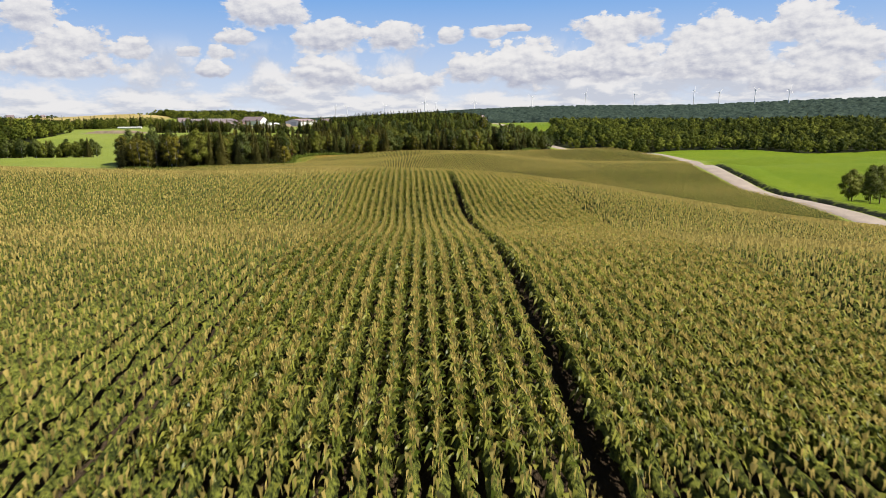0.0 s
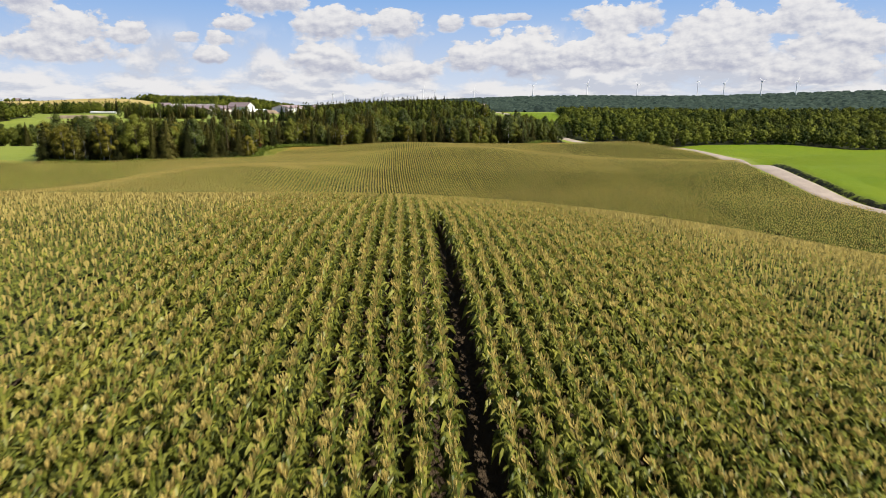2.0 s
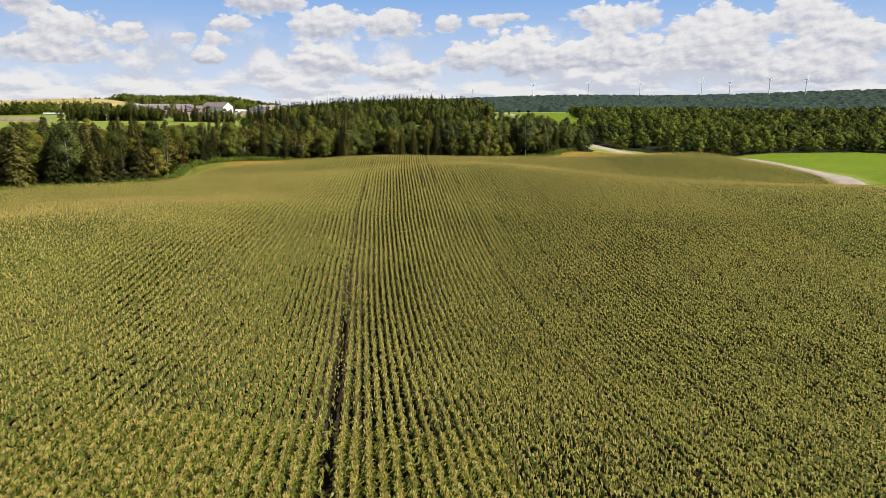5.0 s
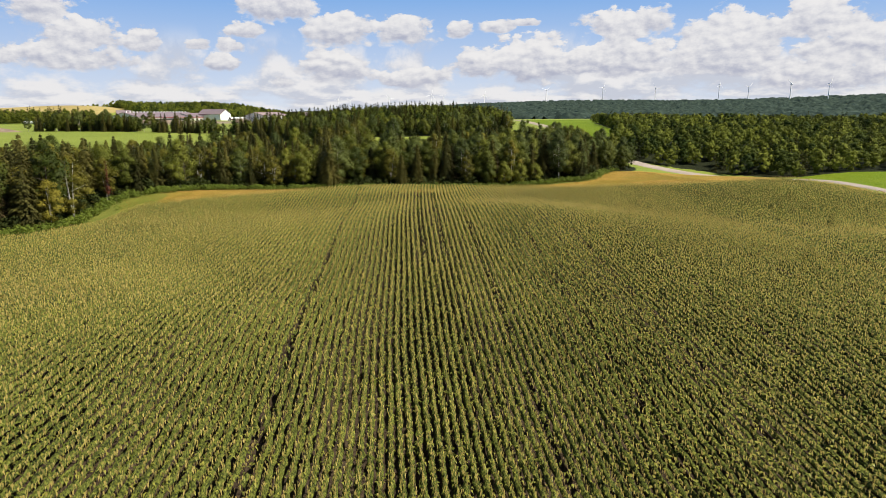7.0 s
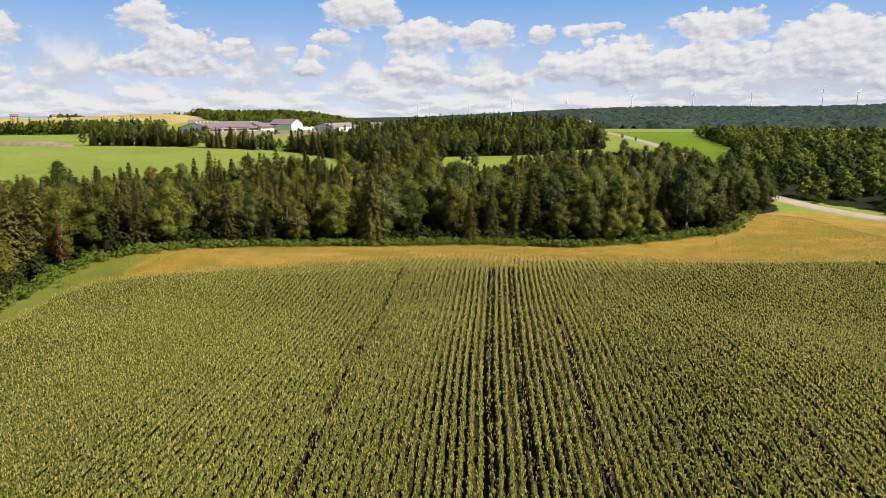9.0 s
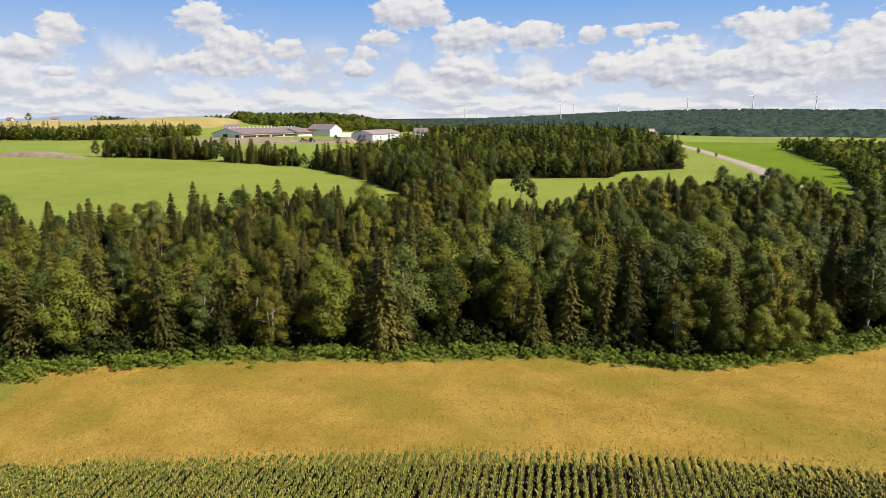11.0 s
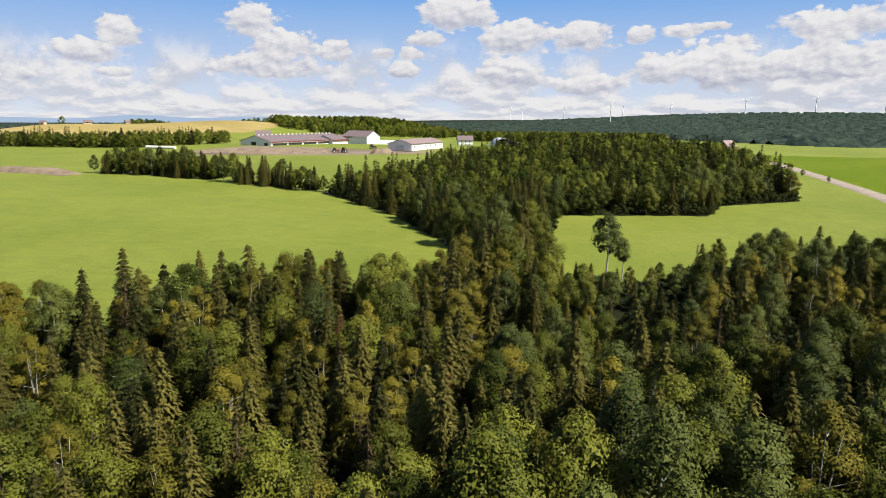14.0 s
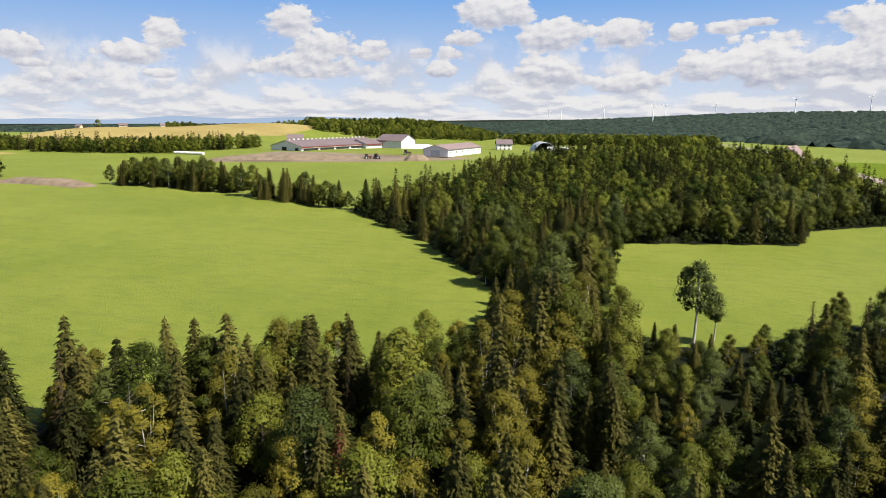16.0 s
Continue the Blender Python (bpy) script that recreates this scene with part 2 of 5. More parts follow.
# ---------------------------------------------------------------- the lie of the land
PROFILE_Y = np.array([-600, -260, -190, -165, -149, -125, -96, -80, -66, -54, -40, -25, -10, 10, 35, 48, 60, 80, 88, 96, 107, 150, 200, 260, 330, 420, 520, 700, 1000, 1500, 6000.])
PROFILE_Z = np.array([2, 6.0, 7.77, 9.56, 8.7, 10.85, 7.6, 4.77, 2.19, .94, -1.33, -3.15, -3.62, -.95, .44, -.13, -.86, .6, .9, .05, -0.9, 0.2, 3.0, 5.4, 6.8, 8.0, 8.8, 7.0, 2.0, 0.0, -4.])
# hills and hollows: x, y, radius across, radius along, height
HILLS = [
    (110, 60, 60, 130, -.1), (85, -103, 50, 55, -11.2), (112, -8, 50, 50, -2.0), (-10, 390, 70, 80, 4.5), (-230, 480, 120, 60, 1.5),
    (-60, 55, 40, 50, -.2), (-190, 250, 110, 60, 2.0), (-350, 240, 75, 80, 8.0), (70, 165, 40, 40, -2.0), (-150, -20, 70, 60, -1.0),
    (76, 102, 26, 22, 3.8), (180, 300, 90, 120, -1.0), (64, 134, 36, 24, 1.3), (94, 168, 28, 26, -3.5), (210, 160, 95, 95, -6.5),
]
FAR_HILLS = [
    (-540, 610, 10.0), (-480, 665, 6.9), (-425, 705, 8.7), (-375, 735, 9.3), (-340, 840, 10.8), (-270, 850, 11.4), (-430, 810, 12.4), (-560, 730, 12.0), (-400, 640, 5.0),
]
HILLS += [(x, y, 62, 62, h) for x, y, h in FAR_HILLS]
# swells and dips of the maize field
HILLS += [
    (-30, -120, 28, 28, -1.3), (-45, -70, 28, 28, -.8), (-40, -15, 30, 30, 6.2), (-40, 25, 28, 25, -1.9), (35, 30, 28, 28, -1.1), (45, -15, 28, 28, 1.2),
    (35, -60, 28, 25, -4.1), (35, -125, 28, 25, -3.0), (0, -40, 22, 22, -1.7), (10, 52, 26, 20, 2.7), (60, -70, 30, 30, -1.4),
    (90, 25, 30, 28, .2), (85, -35, 28, 28, 1.4), (95, 75, 30, 28, -4.6), (60, 45, 24, 24, -.4), (-30, 72, 22, 13, 1.0), (-8, 70, 16, 12, 1.1),
]
RIDGE = [(1500, 1900, 900, 420, 50.0), (500, 2450, 800, 400, 44.0), (2600, 1500, 900, 500, 40.0), (-300, 3400, 1200, 500, 26.0)]


def smooth_profile(y):
    """Monotone cubic through the long section of the ground."""
    X, Z = PROFILE_Y, PROFILE_Z
    h = np.diff(X)
    s = np.diff(Z) / h
    m = np.zeros_like(Z)
    m[1:-1] = (s[:-1] * h[1:] + s[1:] * h[:-1]) / (h[1:] + h[:-1])
    y = np.clip(y, X[0], X[-1])
    i = np.clip(np.searchsorted(X, y) - 1, 0, len(X) - 2)
    t = (y - X[i]) / h[i]
    return (2 * t**3 - 3 * t**2 + 1) * Z[i] + (t**3 - 2 * t**2 + t) * h[i] * m[i] + (3 * t**2 - 2 * t**3) * Z[i + 1] + (t**3 - t**2) * h[i] * m[i + 1]


def H(x, y):
    """Height of the bare ground."""
    x, y = np.asarray(x, float), np.asarray(y, float)
    z = smooth_profile(y + 0.06 * x)
    for a, b, rx, ry, amp in HILLS + RIDGE:
        z = z + amp * np.exp(-((x - a) / rx) ** 2 - ((y - b) / ry) ** 2)
    return z


def inside(poly, x, y):
    """Which of the points lie in the outline."""
    x, y = np.asarray(x, float), np.asarray(y, float)
    r = np.zeros(x.shape, bool)
    for (x0, y0), (x1, y1) in zip(poly, poly[1:] + poly[:1]):
        if y0 != y1:
            r ^= ((y0 > y) != (y1 > y)) & (x < (x1 - x0) * (y - y0) / (y1 - y0) + x0)
    return r


def edge_distance(poly, x, y):
    """Signed distance to the outline, positive inside."""
    best = np.full(np.shape(x), 1e9)
    for (x0, y0), (x1, y1) in zip(poly, poly[1:] + poly[:1]):
        ex, ey = x1 - x0, y1 - y0
        t = np.clip(((x - x0) * ex + (y - y0) * ey) / (ex * ex + ey * ey), 0, 1)
        best = np.minimum(best, np.hypot(x - x0 - t * ex, y - y0 - t * ey))
    return np.where(inside(poly, x, y), best, -best)


ROAD = [(76, -300), (81, -150), (86.5, -75), (87.3, -45), (87, -15), (85.8, 10), (90.4, 35), (102, 60), (108, 88), (106, 112), (106, 138), (102, 157), (93, 167), (83, 172), (75, 174), (67, 176.5), (61, 190), (60, 215), (60, 251), (63, 300), (59, 348), (55, 402), (57, 490), (52, 700), (40, 900)]
CORN = [(-175, -270), (69, -270), (74, -150), (80, -75), (81, -45), (81, -15), (80, 10), (84, 34), (95.5, 60), (100, 80), (97, 95), (76, 97), (60, 92), (41, 85.5), (27, 84), (13, 82.5), (-1, 81), (-15, 78), (-29, 75.5), (-43, 73.5), (-50, 71), (-51.5, 66), (-50, 55), (-54, 44), (-60, 40), (-72, 33), (-90, 26.5), (-108, 28), (-130, 33), (-175, 38)]
STUBBLE = [(-55, 71), (-43, 72.5), (-29, 74.5), (-15, 77), (13, 81.5), (41, 84.5), (60, 91), (76, 96), (97, 94), (101, 112), (101, 140), (97, 155), (88, 163), (74, 167), (63, 161), (54, 150), (45, 140), (38, 124), (25, 117), (8, 108), (-7, 109), (-22, 103.5), (-37, 100), (-47, 93), (-54, 89), (-59, 82)]
WOOD_FRONT = [(-57, 60), (-60, 76), (-59, 84), (-54, 89.5), (-47, 93), (-37, 100), (-22, 103.5), (-7, 109), (8, 107), (25, 117), (39, 124), (45, 138), (53, 148), (61, 160), (64.5, 171), (60, 184), (57, 200), (55, 222), (30, 212), (4, 204), (-12, 190), (-22, 192), (-30, 206), (-42, 204), (-43, 188), (-46, 180), (-52, 172), (-62, 163), (-74, 156), (-90, 149), (-130, 139), (-128, 74), (-116, 50), (-109, 33), (-90, 31), (-72, 38), (-61, 46)]
WOOD_MID = [(-97, 264), (-66, 236), (-42, 204), (-26, 204), (-27, 246), (9, 254), (14, 270), (36, 284), (42, 330), (34, 420), (-50, 440), (-84, 360), (-82, 300)]
WOOD_LEFT = [(-240, 165), (-246, 240), (-264, 300), (-300, 320), (-430, 310), (-430, 140), (-300, 120)]
WOOD_RIGHT = [(67.5, 184), (78, 180.5), (87, 178), (97, 172), (106, 164), (113, 158), (118, 161), (142, 164), (175, 176), (200, 160), (290, 165), (340, 330), (104, 412), (100, 370), (92, 300), (69, 222)]


def grid_mesh(name, xs, ys):
    X, Y = np.meshgrid(xs, ys)
    co = np.stack([X, Y, H(X, Y)], -1).reshape(-1, 3)
    nx, ny = len(xs), len(ys)
    i = (np.arange(ny - 1)[:, None] * nx + np.arange(nx - 1)[None, :]).ravel()
    return raw_mesh(name, co, np.stack([i, i + 1, i + nx + 1, i + nx], -1))


def raw_mesh(name, co, faces, mat_index=None, smooth=False, normals=None):
    """A mesh from arrays of corners and of faces that all have as many corners."""
    co, faces = np.asarray(co, np.float32), np.asarray(faces, np.int32)
    me = bpy.data.meshes.new(name)
    k = faces.shape[1]
    me.vertices.add(len(co))
    me.vertices.foreach_set("co", co.ravel())
    me.loops.add(faces.size)
    me.loops.foreach_set("vertex_index", faces.ravel())
    me.polygons.add(len(faces))
    me.polygons.foreach_set("loop_start", np.arange(0, faces.size, k, dtype=np.int32))
    if mat_index is not None:
        me.polygons.foreach_set("material_index", np.asarray(mat_index, np.int32))
    if smooth:
        me.polygons.foreach_set("use_smooth", np.ones(len(faces), bool))
    if normals is not None:
        lay = me.attributes.new("custom_normal", "FLOAT_VECTOR", "POINT")
        lay.data.foreach_set("vector", np.asarray(normals, np.float32).ravel())
    me.update(calc_edges=True)
    return me


def steps(*stops):
    """Coordinates from stop to stop: (from, step), ..., last."""
    out = []
    for (a, s), b in zip(stops[:-1], [q[0] for q in stops[1:]]):
        out += list(np.arange(a, b - 1e-6, s))
    return np.array(out + [stops[-1][0]])


xs = steps((-5000, 500), (-2000, 80), (-720, 12), (-340, 4), (-112, 2), (112, 4), (300, 14), (660, 80), (2100, 300), (5100, 0))
ys = steps((-2000, 200), (-600, 40), (-280, 4), (60, 2), (300, 4), (640, 14), (1000, 60), (3000, 250), (5000, 0))
ground_me = grid_mesh("ground", xs, ys)
nv = len(ground_me.vertices)
gco = np.empty(nv * 3, np.float32)
ground_me.vertices.foreach_get("co", gco)
gco = gco.reshape(-1, 3)
gx, gy = gco[:, 0], gco[:, 1]


def zone_layer(me, name, values):
    lay = me.attributes.new(name, "FLOAT", "POINT")
    lay.data.foreach_set("value", np.asarray(values, np.float32))


def soft_zone(poly, width=2.0):
    return np.clip(edge_distance(poly, gx, gy) / width + 0.5, 0, 1)


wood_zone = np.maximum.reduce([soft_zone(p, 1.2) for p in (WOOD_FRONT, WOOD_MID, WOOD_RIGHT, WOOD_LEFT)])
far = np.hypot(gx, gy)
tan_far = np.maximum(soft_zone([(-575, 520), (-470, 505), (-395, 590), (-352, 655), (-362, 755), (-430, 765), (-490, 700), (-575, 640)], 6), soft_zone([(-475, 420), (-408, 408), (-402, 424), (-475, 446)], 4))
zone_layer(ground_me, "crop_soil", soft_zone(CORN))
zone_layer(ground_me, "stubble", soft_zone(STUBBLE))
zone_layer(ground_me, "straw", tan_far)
# forest floor; its near-black colour also holds painted shade
zone_layer(ground_me, "litter_and_shade", np.maximum(wood_zone, np.clip((gy - 1040) / 60, 0, 1)))
bank = np.maximum.reduce([soft_zone(q, 5) for q in ([(-250, 280), (-247, 292), (-222, 294), (-204, 285), (-206, 279), (-225, 284)], [(-252, 408), (-240, 398), (-165, 418), (-120, 440), (-112, 462), (-150, 462), (-205, 470), (-245, 470)])])
zone_layer(ground_me, "earth", bank)
zone_layer(ground_me, "verge", np.maximum(soft_zone([(-49, 70), (-50, 54), (-54, 43), (-60, 39.5), (-72, 32.5), (-90, 26), (-130, 33), (-130, 38), (-90, 31), (-72, 38), (-61, 47), (-58, 62), (-61, 78), (-58, 92), (-52, 86)], 2.5), np.clip(1.5 - np.abs(edge_distance(STUBBLE, gx, gy)) / 2.5, 0, 1) * (gx < 50) * (gy > 92)))
zone_layer(ground_me, "bright", soft_zone([(92, -60), (91, -15), (90, 10), (95, 33), (107, 58), (113, 88), (111, 112), (111, 138), (108, 158), (102, 168), (90, 178), (76, 186), (110, 180), (270, 178), (400, 60), (300, -60)], 2) + soft_zone([(64, 200), (63.5, 251), (66.5, 300), (62.5, 348), (58.5, 402), (60.5, 490), (300, 490), (340, 330), (104, 412), (100, 370), (92, 300), (69, 222)], 2))


def ground_material():
    m, n, b = material("land", 0.75, 0.05)
    pos = n.add("ShaderNodeNewGeometry").outputs["Position"]
    att = lambda s: n.add("ShaderNodeAttribute", attribute_name=s).outputs["Fac"]
    rim = n.noise(pos, 0.45, 4.0, 0.65)
    sharp = lambda s: n.ramp(n.math("ADD", att(s), n.math("MULTIPLY", n.math("SUBTRACT", rim, 0.5), 0.9)), 0.38, 0.62)
    big, mid, small = n.noise(pos, 0.02, 4.0), n.noise(pos, 0.15, 4.0, 0.6), n.noise(pos, 2.2, 5.0, 0.75)
    f = n.math("ADD", n.math("MULTIPLY", big, 0.5), n.math("ADD", n.math("MULTIPLY", mid, 0.3), n.math("MULTIPLY", small, 0.2)))
    g = n.ramp(f, 0.36, 0.64)
    # grass laid over by the wind: streaks across, tufts, thin yellow patches
    turned = n.add("ShaderNodeMapping", vector_type="POINT", ins={"Vector": pos, "Rotation": (0, 0, 0.5), "Scale": (0.22, 1.0, 1.0)}).outputs[0]
    streak = n.noise(turned, 0.55, 5.0, 0.72)
    tuft = n.noise(pos, 1.1, 5.0, 0.8)
    lush = n.mix(g, rgb(0.129, 0.164, 0.021), rgb(0.173, 0.202, 0.033))
    lush = n.mix(n.math("MULTIPLY", n.ramp(n.noise(pos, 0.035, 5.0, 0.65), 0.52, 0.72), 0.25), lush, rgb(0.205, 0.207, 0.029))
    lush = n.mix(n.math("MULTIPLY", n.ramp(streak, 0.54, 0.36), 0.22), lush, rgb(0.058, 0.088, 0.017))
    meadow = n.mix(n.math("MULTIPLY", n.ramp(tuft, 0.46, 0.28), 0.65), lush, rgb(0.044, 0.072, 0.016))
    bright = n.mix(g, rgb(0.080, 0.126, 0.005), rgb(0.110, 0.146, 0.008))
    bright = n.mix(n.math("MULTIPLY", n.ramp(streak, 0.52, 0.36), 0.35), bright, rgb(0.062, 0.102, 0.006))
    swirl = n.noise(n.add("ShaderNodeVectorMath", operation="ADD", ins={0: pos, 1: n.add("ShaderNodeVectorMath", operation="SCALE", ins={0: n.add("ShaderNodeTexNoise", ins={"Vector": pos, "Scale": 0.05}).outputs["Color"], "Scale": 14.0}).outputs[0]}).outputs[0], 0.16, 5.0, 0.62)
    stub = n.mix(n.ramp(swirl, 0.24, 0.74), rgb(0.205, 0.133, 0.021), rgb(0.308, 0.196, 0.044))
    stub = n.mix(n.math("MULTIPLY", n.ramp(small, 0.55, 0.35), 0.40), stub, rgb(0.130, 0.084, 0.016))
    stub = n.mix(n.math("MULTIPLY", n.ramp(n.noise(pos, 0.045, 4.0, 0.6), 0.44, 0.60), 0.62), stub, rgb(0.150, 0.128, 0.017))
    soil = n.mix(g, rgb(0.029, 0.020, 0.013), rgb(0.055, 0.040, 0.025))
    # leaf floor with the shade under the trees put into its colour
    litter_and_shade = n.mix(g, rgb(0.006, 0.009, 0.004), rgb(0.018, 0.021, 0.008))
    col = n.mix(att("bright"), meadow, bright)
    verge = n.mix(g, rgb(0.085, 0.105, 0.014), rgb(0.165, 0.160, 0.030))
    earth = n.mix(g, rgb(0.139, 0.106, 0.077), rgb(0.219, 0.175, 0.131))
    straw = n.mix(g, rgb(0.230, 0.178, 0.062), rgb(0.300, 0.240, 0.092))
    col = n.mix(sharp("straw"), col, straw)
    col = n.mix(sharp("stubble"), col, stub)
    col = n.mix(sharp("verge"), col, verge)
    col = n.mix(sharp("earth"), col, earth)
    col = n.mix(sharp("crop_soil"), col, soil)
    col = n.mix(sharp("litter_and_shade"), col, litter_and_shade)
    n.put(b.inputs["Base Color"], col)
    dry = n.math("MAXIMUM", n.math("MAXIMUM", sharp("stubble"), sharp("crop_soil")), n.math("MAXIMUM", att("bright"), att("litter_and_shade")))
    n.put(b.inputs["Specular IOR Level"], n.math("MULTIPLY_ADD", n.math("SUBTRACT", 1.0, dry), 0.09, 0.05))
    bp = n.add("ShaderNodeBump", ins={"Strength": 0.7, "Distance": 0.30, "Height": n.math("ADD", small, tuft)})
    n.put(b.inputs["Normal"], bp.outputs[0])
    return m


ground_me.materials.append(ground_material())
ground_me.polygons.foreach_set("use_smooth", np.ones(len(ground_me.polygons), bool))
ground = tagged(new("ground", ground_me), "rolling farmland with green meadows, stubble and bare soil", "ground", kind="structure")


def part(name, me, mats, parent, label=""):
    """One mesh object under a thing or part. me: a mesh or a bmesh."""
    if isinstance(me, bmesh.types.BMesh):
        data = bpy.data.meshes.new(name)
        me.to_mesh(data)
        me.free()
        me = data
    for m in (mats if isinstance(mats, (list, tuple)) else [mats]):
        me.materials.append(m)
    ob = new(name, me)
    if parent:
        ob.parent = parent
    return tagged(ob, label)


def thing(name, x, y, z=None, turn=0.0, label="", category="", group="", kind=""):
    ob = new(name)
    ob.matrix_basis = pose(x, y, float(H(x, y)) if z is None else z, 0, 0, turn)
    return tagged(ob, label, category, group, kind)


# ---------------------------------------------------------------- the gravel road
def resample(line, step):
    p = np.array(line, float)
    s = np.r_[0, np.cumsum(np.hypot(*np.diff(p, axis=0).T))]
    q = np.arange(0, s[-1], step)
    out = np.stack([np.interp(q, s, p[:, 0]), np.interp(q, s, p[:, 1])], -1)
    for _ in range(3):
        k = np.ones(7) / 7
        pad = np.pad(out, ((3, 3), (0, 0)), mode="edge")
        out = np.stack([np.convolve(pad[:, 0], k, "valid"), np.convolve(pad[:, 1], k, "valid")], -1)
    return out


def ribbon(name, line, offsets, lifts):
    t = np.gradient(line, axis=0)
    t /= np.linalg.norm(t, axis=1, keepdims=True)
    nrm = np.stack([t[:, 1], -t[:, 0]], -1)
    co = []
    for o, l in zip(offsets, lifts):
        q = line + nrm * o
        co.append(np.c_[q, H(q[:, 0], q[:, 1]) + l])
    co = np.stack(co, 1)
    n, k = co.shape[:2]
    i = (np.arange(n - 1)[:, None] * k + np.arange(k - 1)[None, :]).ravel()
    return raw_mesh(name, co.reshape(-1, 3), np.stack([i, i + 1, i + k + 1, i + k], -1), smooth=True)


road_line = resample(ROAD, 3.0)
m_gravel = plain_material("gravel", (0.235, 0.195, 0.165), 0.18, 0.25, 0.95)
road_me = ribbon("road", road_line, [-3.3, -2.6, -1.3, 0, 1.3, 2.6, 3.3], [-0.05, .22, .27, .30, .27, .22, -0.05])
road_me.materials.append(m_gravel)
tagged(new("road", road_me), "pale grey gravel farm road between the fields", "road", kind="structure")


# the field beyond the road lies higher: a steep bank with a shade-coloured face and grassy top
bank_line = resample([(86.5, -75), (87.3, -45), (87, -15), (85.8, 10), (90.4, 35), (98, 51)], 2.0)
rise = np.sin(np.pi * np.clip(np.arange(len(bank_line)) / (len(bank_line) - 1) * 1.02, 0, 1)) ** .4
bank_me = ribbon("bank", bank_line, [3.5, 4.1, 4.9, 5.6, 8.0, 17.0], [-.1, .5, 1.05, 1.2, 1.1, -.1])
lifted = np.empty(len(bank_me.vertices) * 3, np.float32)
bank_me.vertices.foreach_get("co", lifted)
lifted = lifted.reshape(-1, 3)
flat_z = H(lifted[:, 0], lifted[:, 1])
lifted[:, 2] = flat_z - .1 + (lifted[:, 2] - flat_z + .1) * np.repeat(rise, 6) + np.random.default_rng(12).normal(0, .05, len(lifted))
bank_me.vertices.foreach_set("co", lifted.ravel())
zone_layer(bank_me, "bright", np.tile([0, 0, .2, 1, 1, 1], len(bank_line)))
# lower slope near black: shade of the west-facing side put into the colour
zone_layer(bank_me, "litter_and_shade", np.tile([.55, .62, .5, 0, 0, 0], len(bank_line)))
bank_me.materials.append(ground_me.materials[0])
tagged(new("field_bank", bank_me), "grassy bank with shade painted on its face, between the gravel road and the raised field", "bank", kind="structure")


# ---------------------------------------------------------------- plants: shared builders


def rot_z(co, a):
    c, s = np.cos(a), np.sin(a)
    return np.stack([co[..., 0] * c - co[..., 1] * s, co[..., 0] * s + co[..., 1] * c, co[..., 2]], -1)


def spread(template, faces, mats, place, turn, scale, normals=None):
    """Many copies of one small template, joined: place (n,3), turn (n), scale (n) or (n,3)."""
    n, k = len(place), len(template)
    sc = np.asarray(scale, float)
    sc = sc[:, None, None] if sc.ndim == 1 else sc[:, None, :]
    co = rot_z(template[None] * sc, np.asarray(turn)[:, None]) + place[:, None, :]
    f = faces[None] + (np.arange(n) * k)[:, None, None]
    out = co.reshape(-1, 3), f.reshape(-1, faces.shape[1]), np.tile(mats, n)
    if normals is None:
        return out
    return out + (rot_z(np.broadcast_to(normals[None], co.shape), np.asarray(turn)[:, None]).reshape(-1, 3),)


def joined(pieces):
    """Pieces of corners, faces, materials and, for foliage, normals, put together."""
    cols, off = [[] for _ in pieces[0]], 0
    for p in pieces:
        for k, q in enumerate(p):
            cols[k].append(q + off if k == 1 else q)
        off += len(p[0])
    return tuple(np.concatenate(c) for c in cols)


def unit(v):
    return v / (np.linalg.norm(v, axis=-1, keepdims=True) + 1e-9)


# ---------------------------------------------------------------- the maize crop
ROW = 0.76 / UNIT
WHEELINGS = [(0.0, 1.0, -400, -119.5), (2.17, .85, -104, -35), (2.17, .5, -35, 75), (12.3, .6, 25, 200), (14.6, .6, 25, 200), (18.5, .4, -60, 60), (25.0, .25, -60, 40), (31.0, .3, -40, 60), (38.0, .25, -60, 40), (49.0, .25, -60, 40)]   # opened rows: x, how bare, from y, to y


def bend(y):
    """Sideways drift of the sown rows along the field."""
    return np.interp(y, [-300, -181, -155, -140, -127, -119, -102, -94, -81, -70, -52, -31, -20, -10, 4, 24, 44, 72, 120], [.2, 0, -.3, -.9, -1.3, -1.6, -2.4, -3.1, -4.3, -5.5, -7.3, -9.4, -10.4, -11.1, -12.2, -13.2, -14.3, -15.2, -15.6])


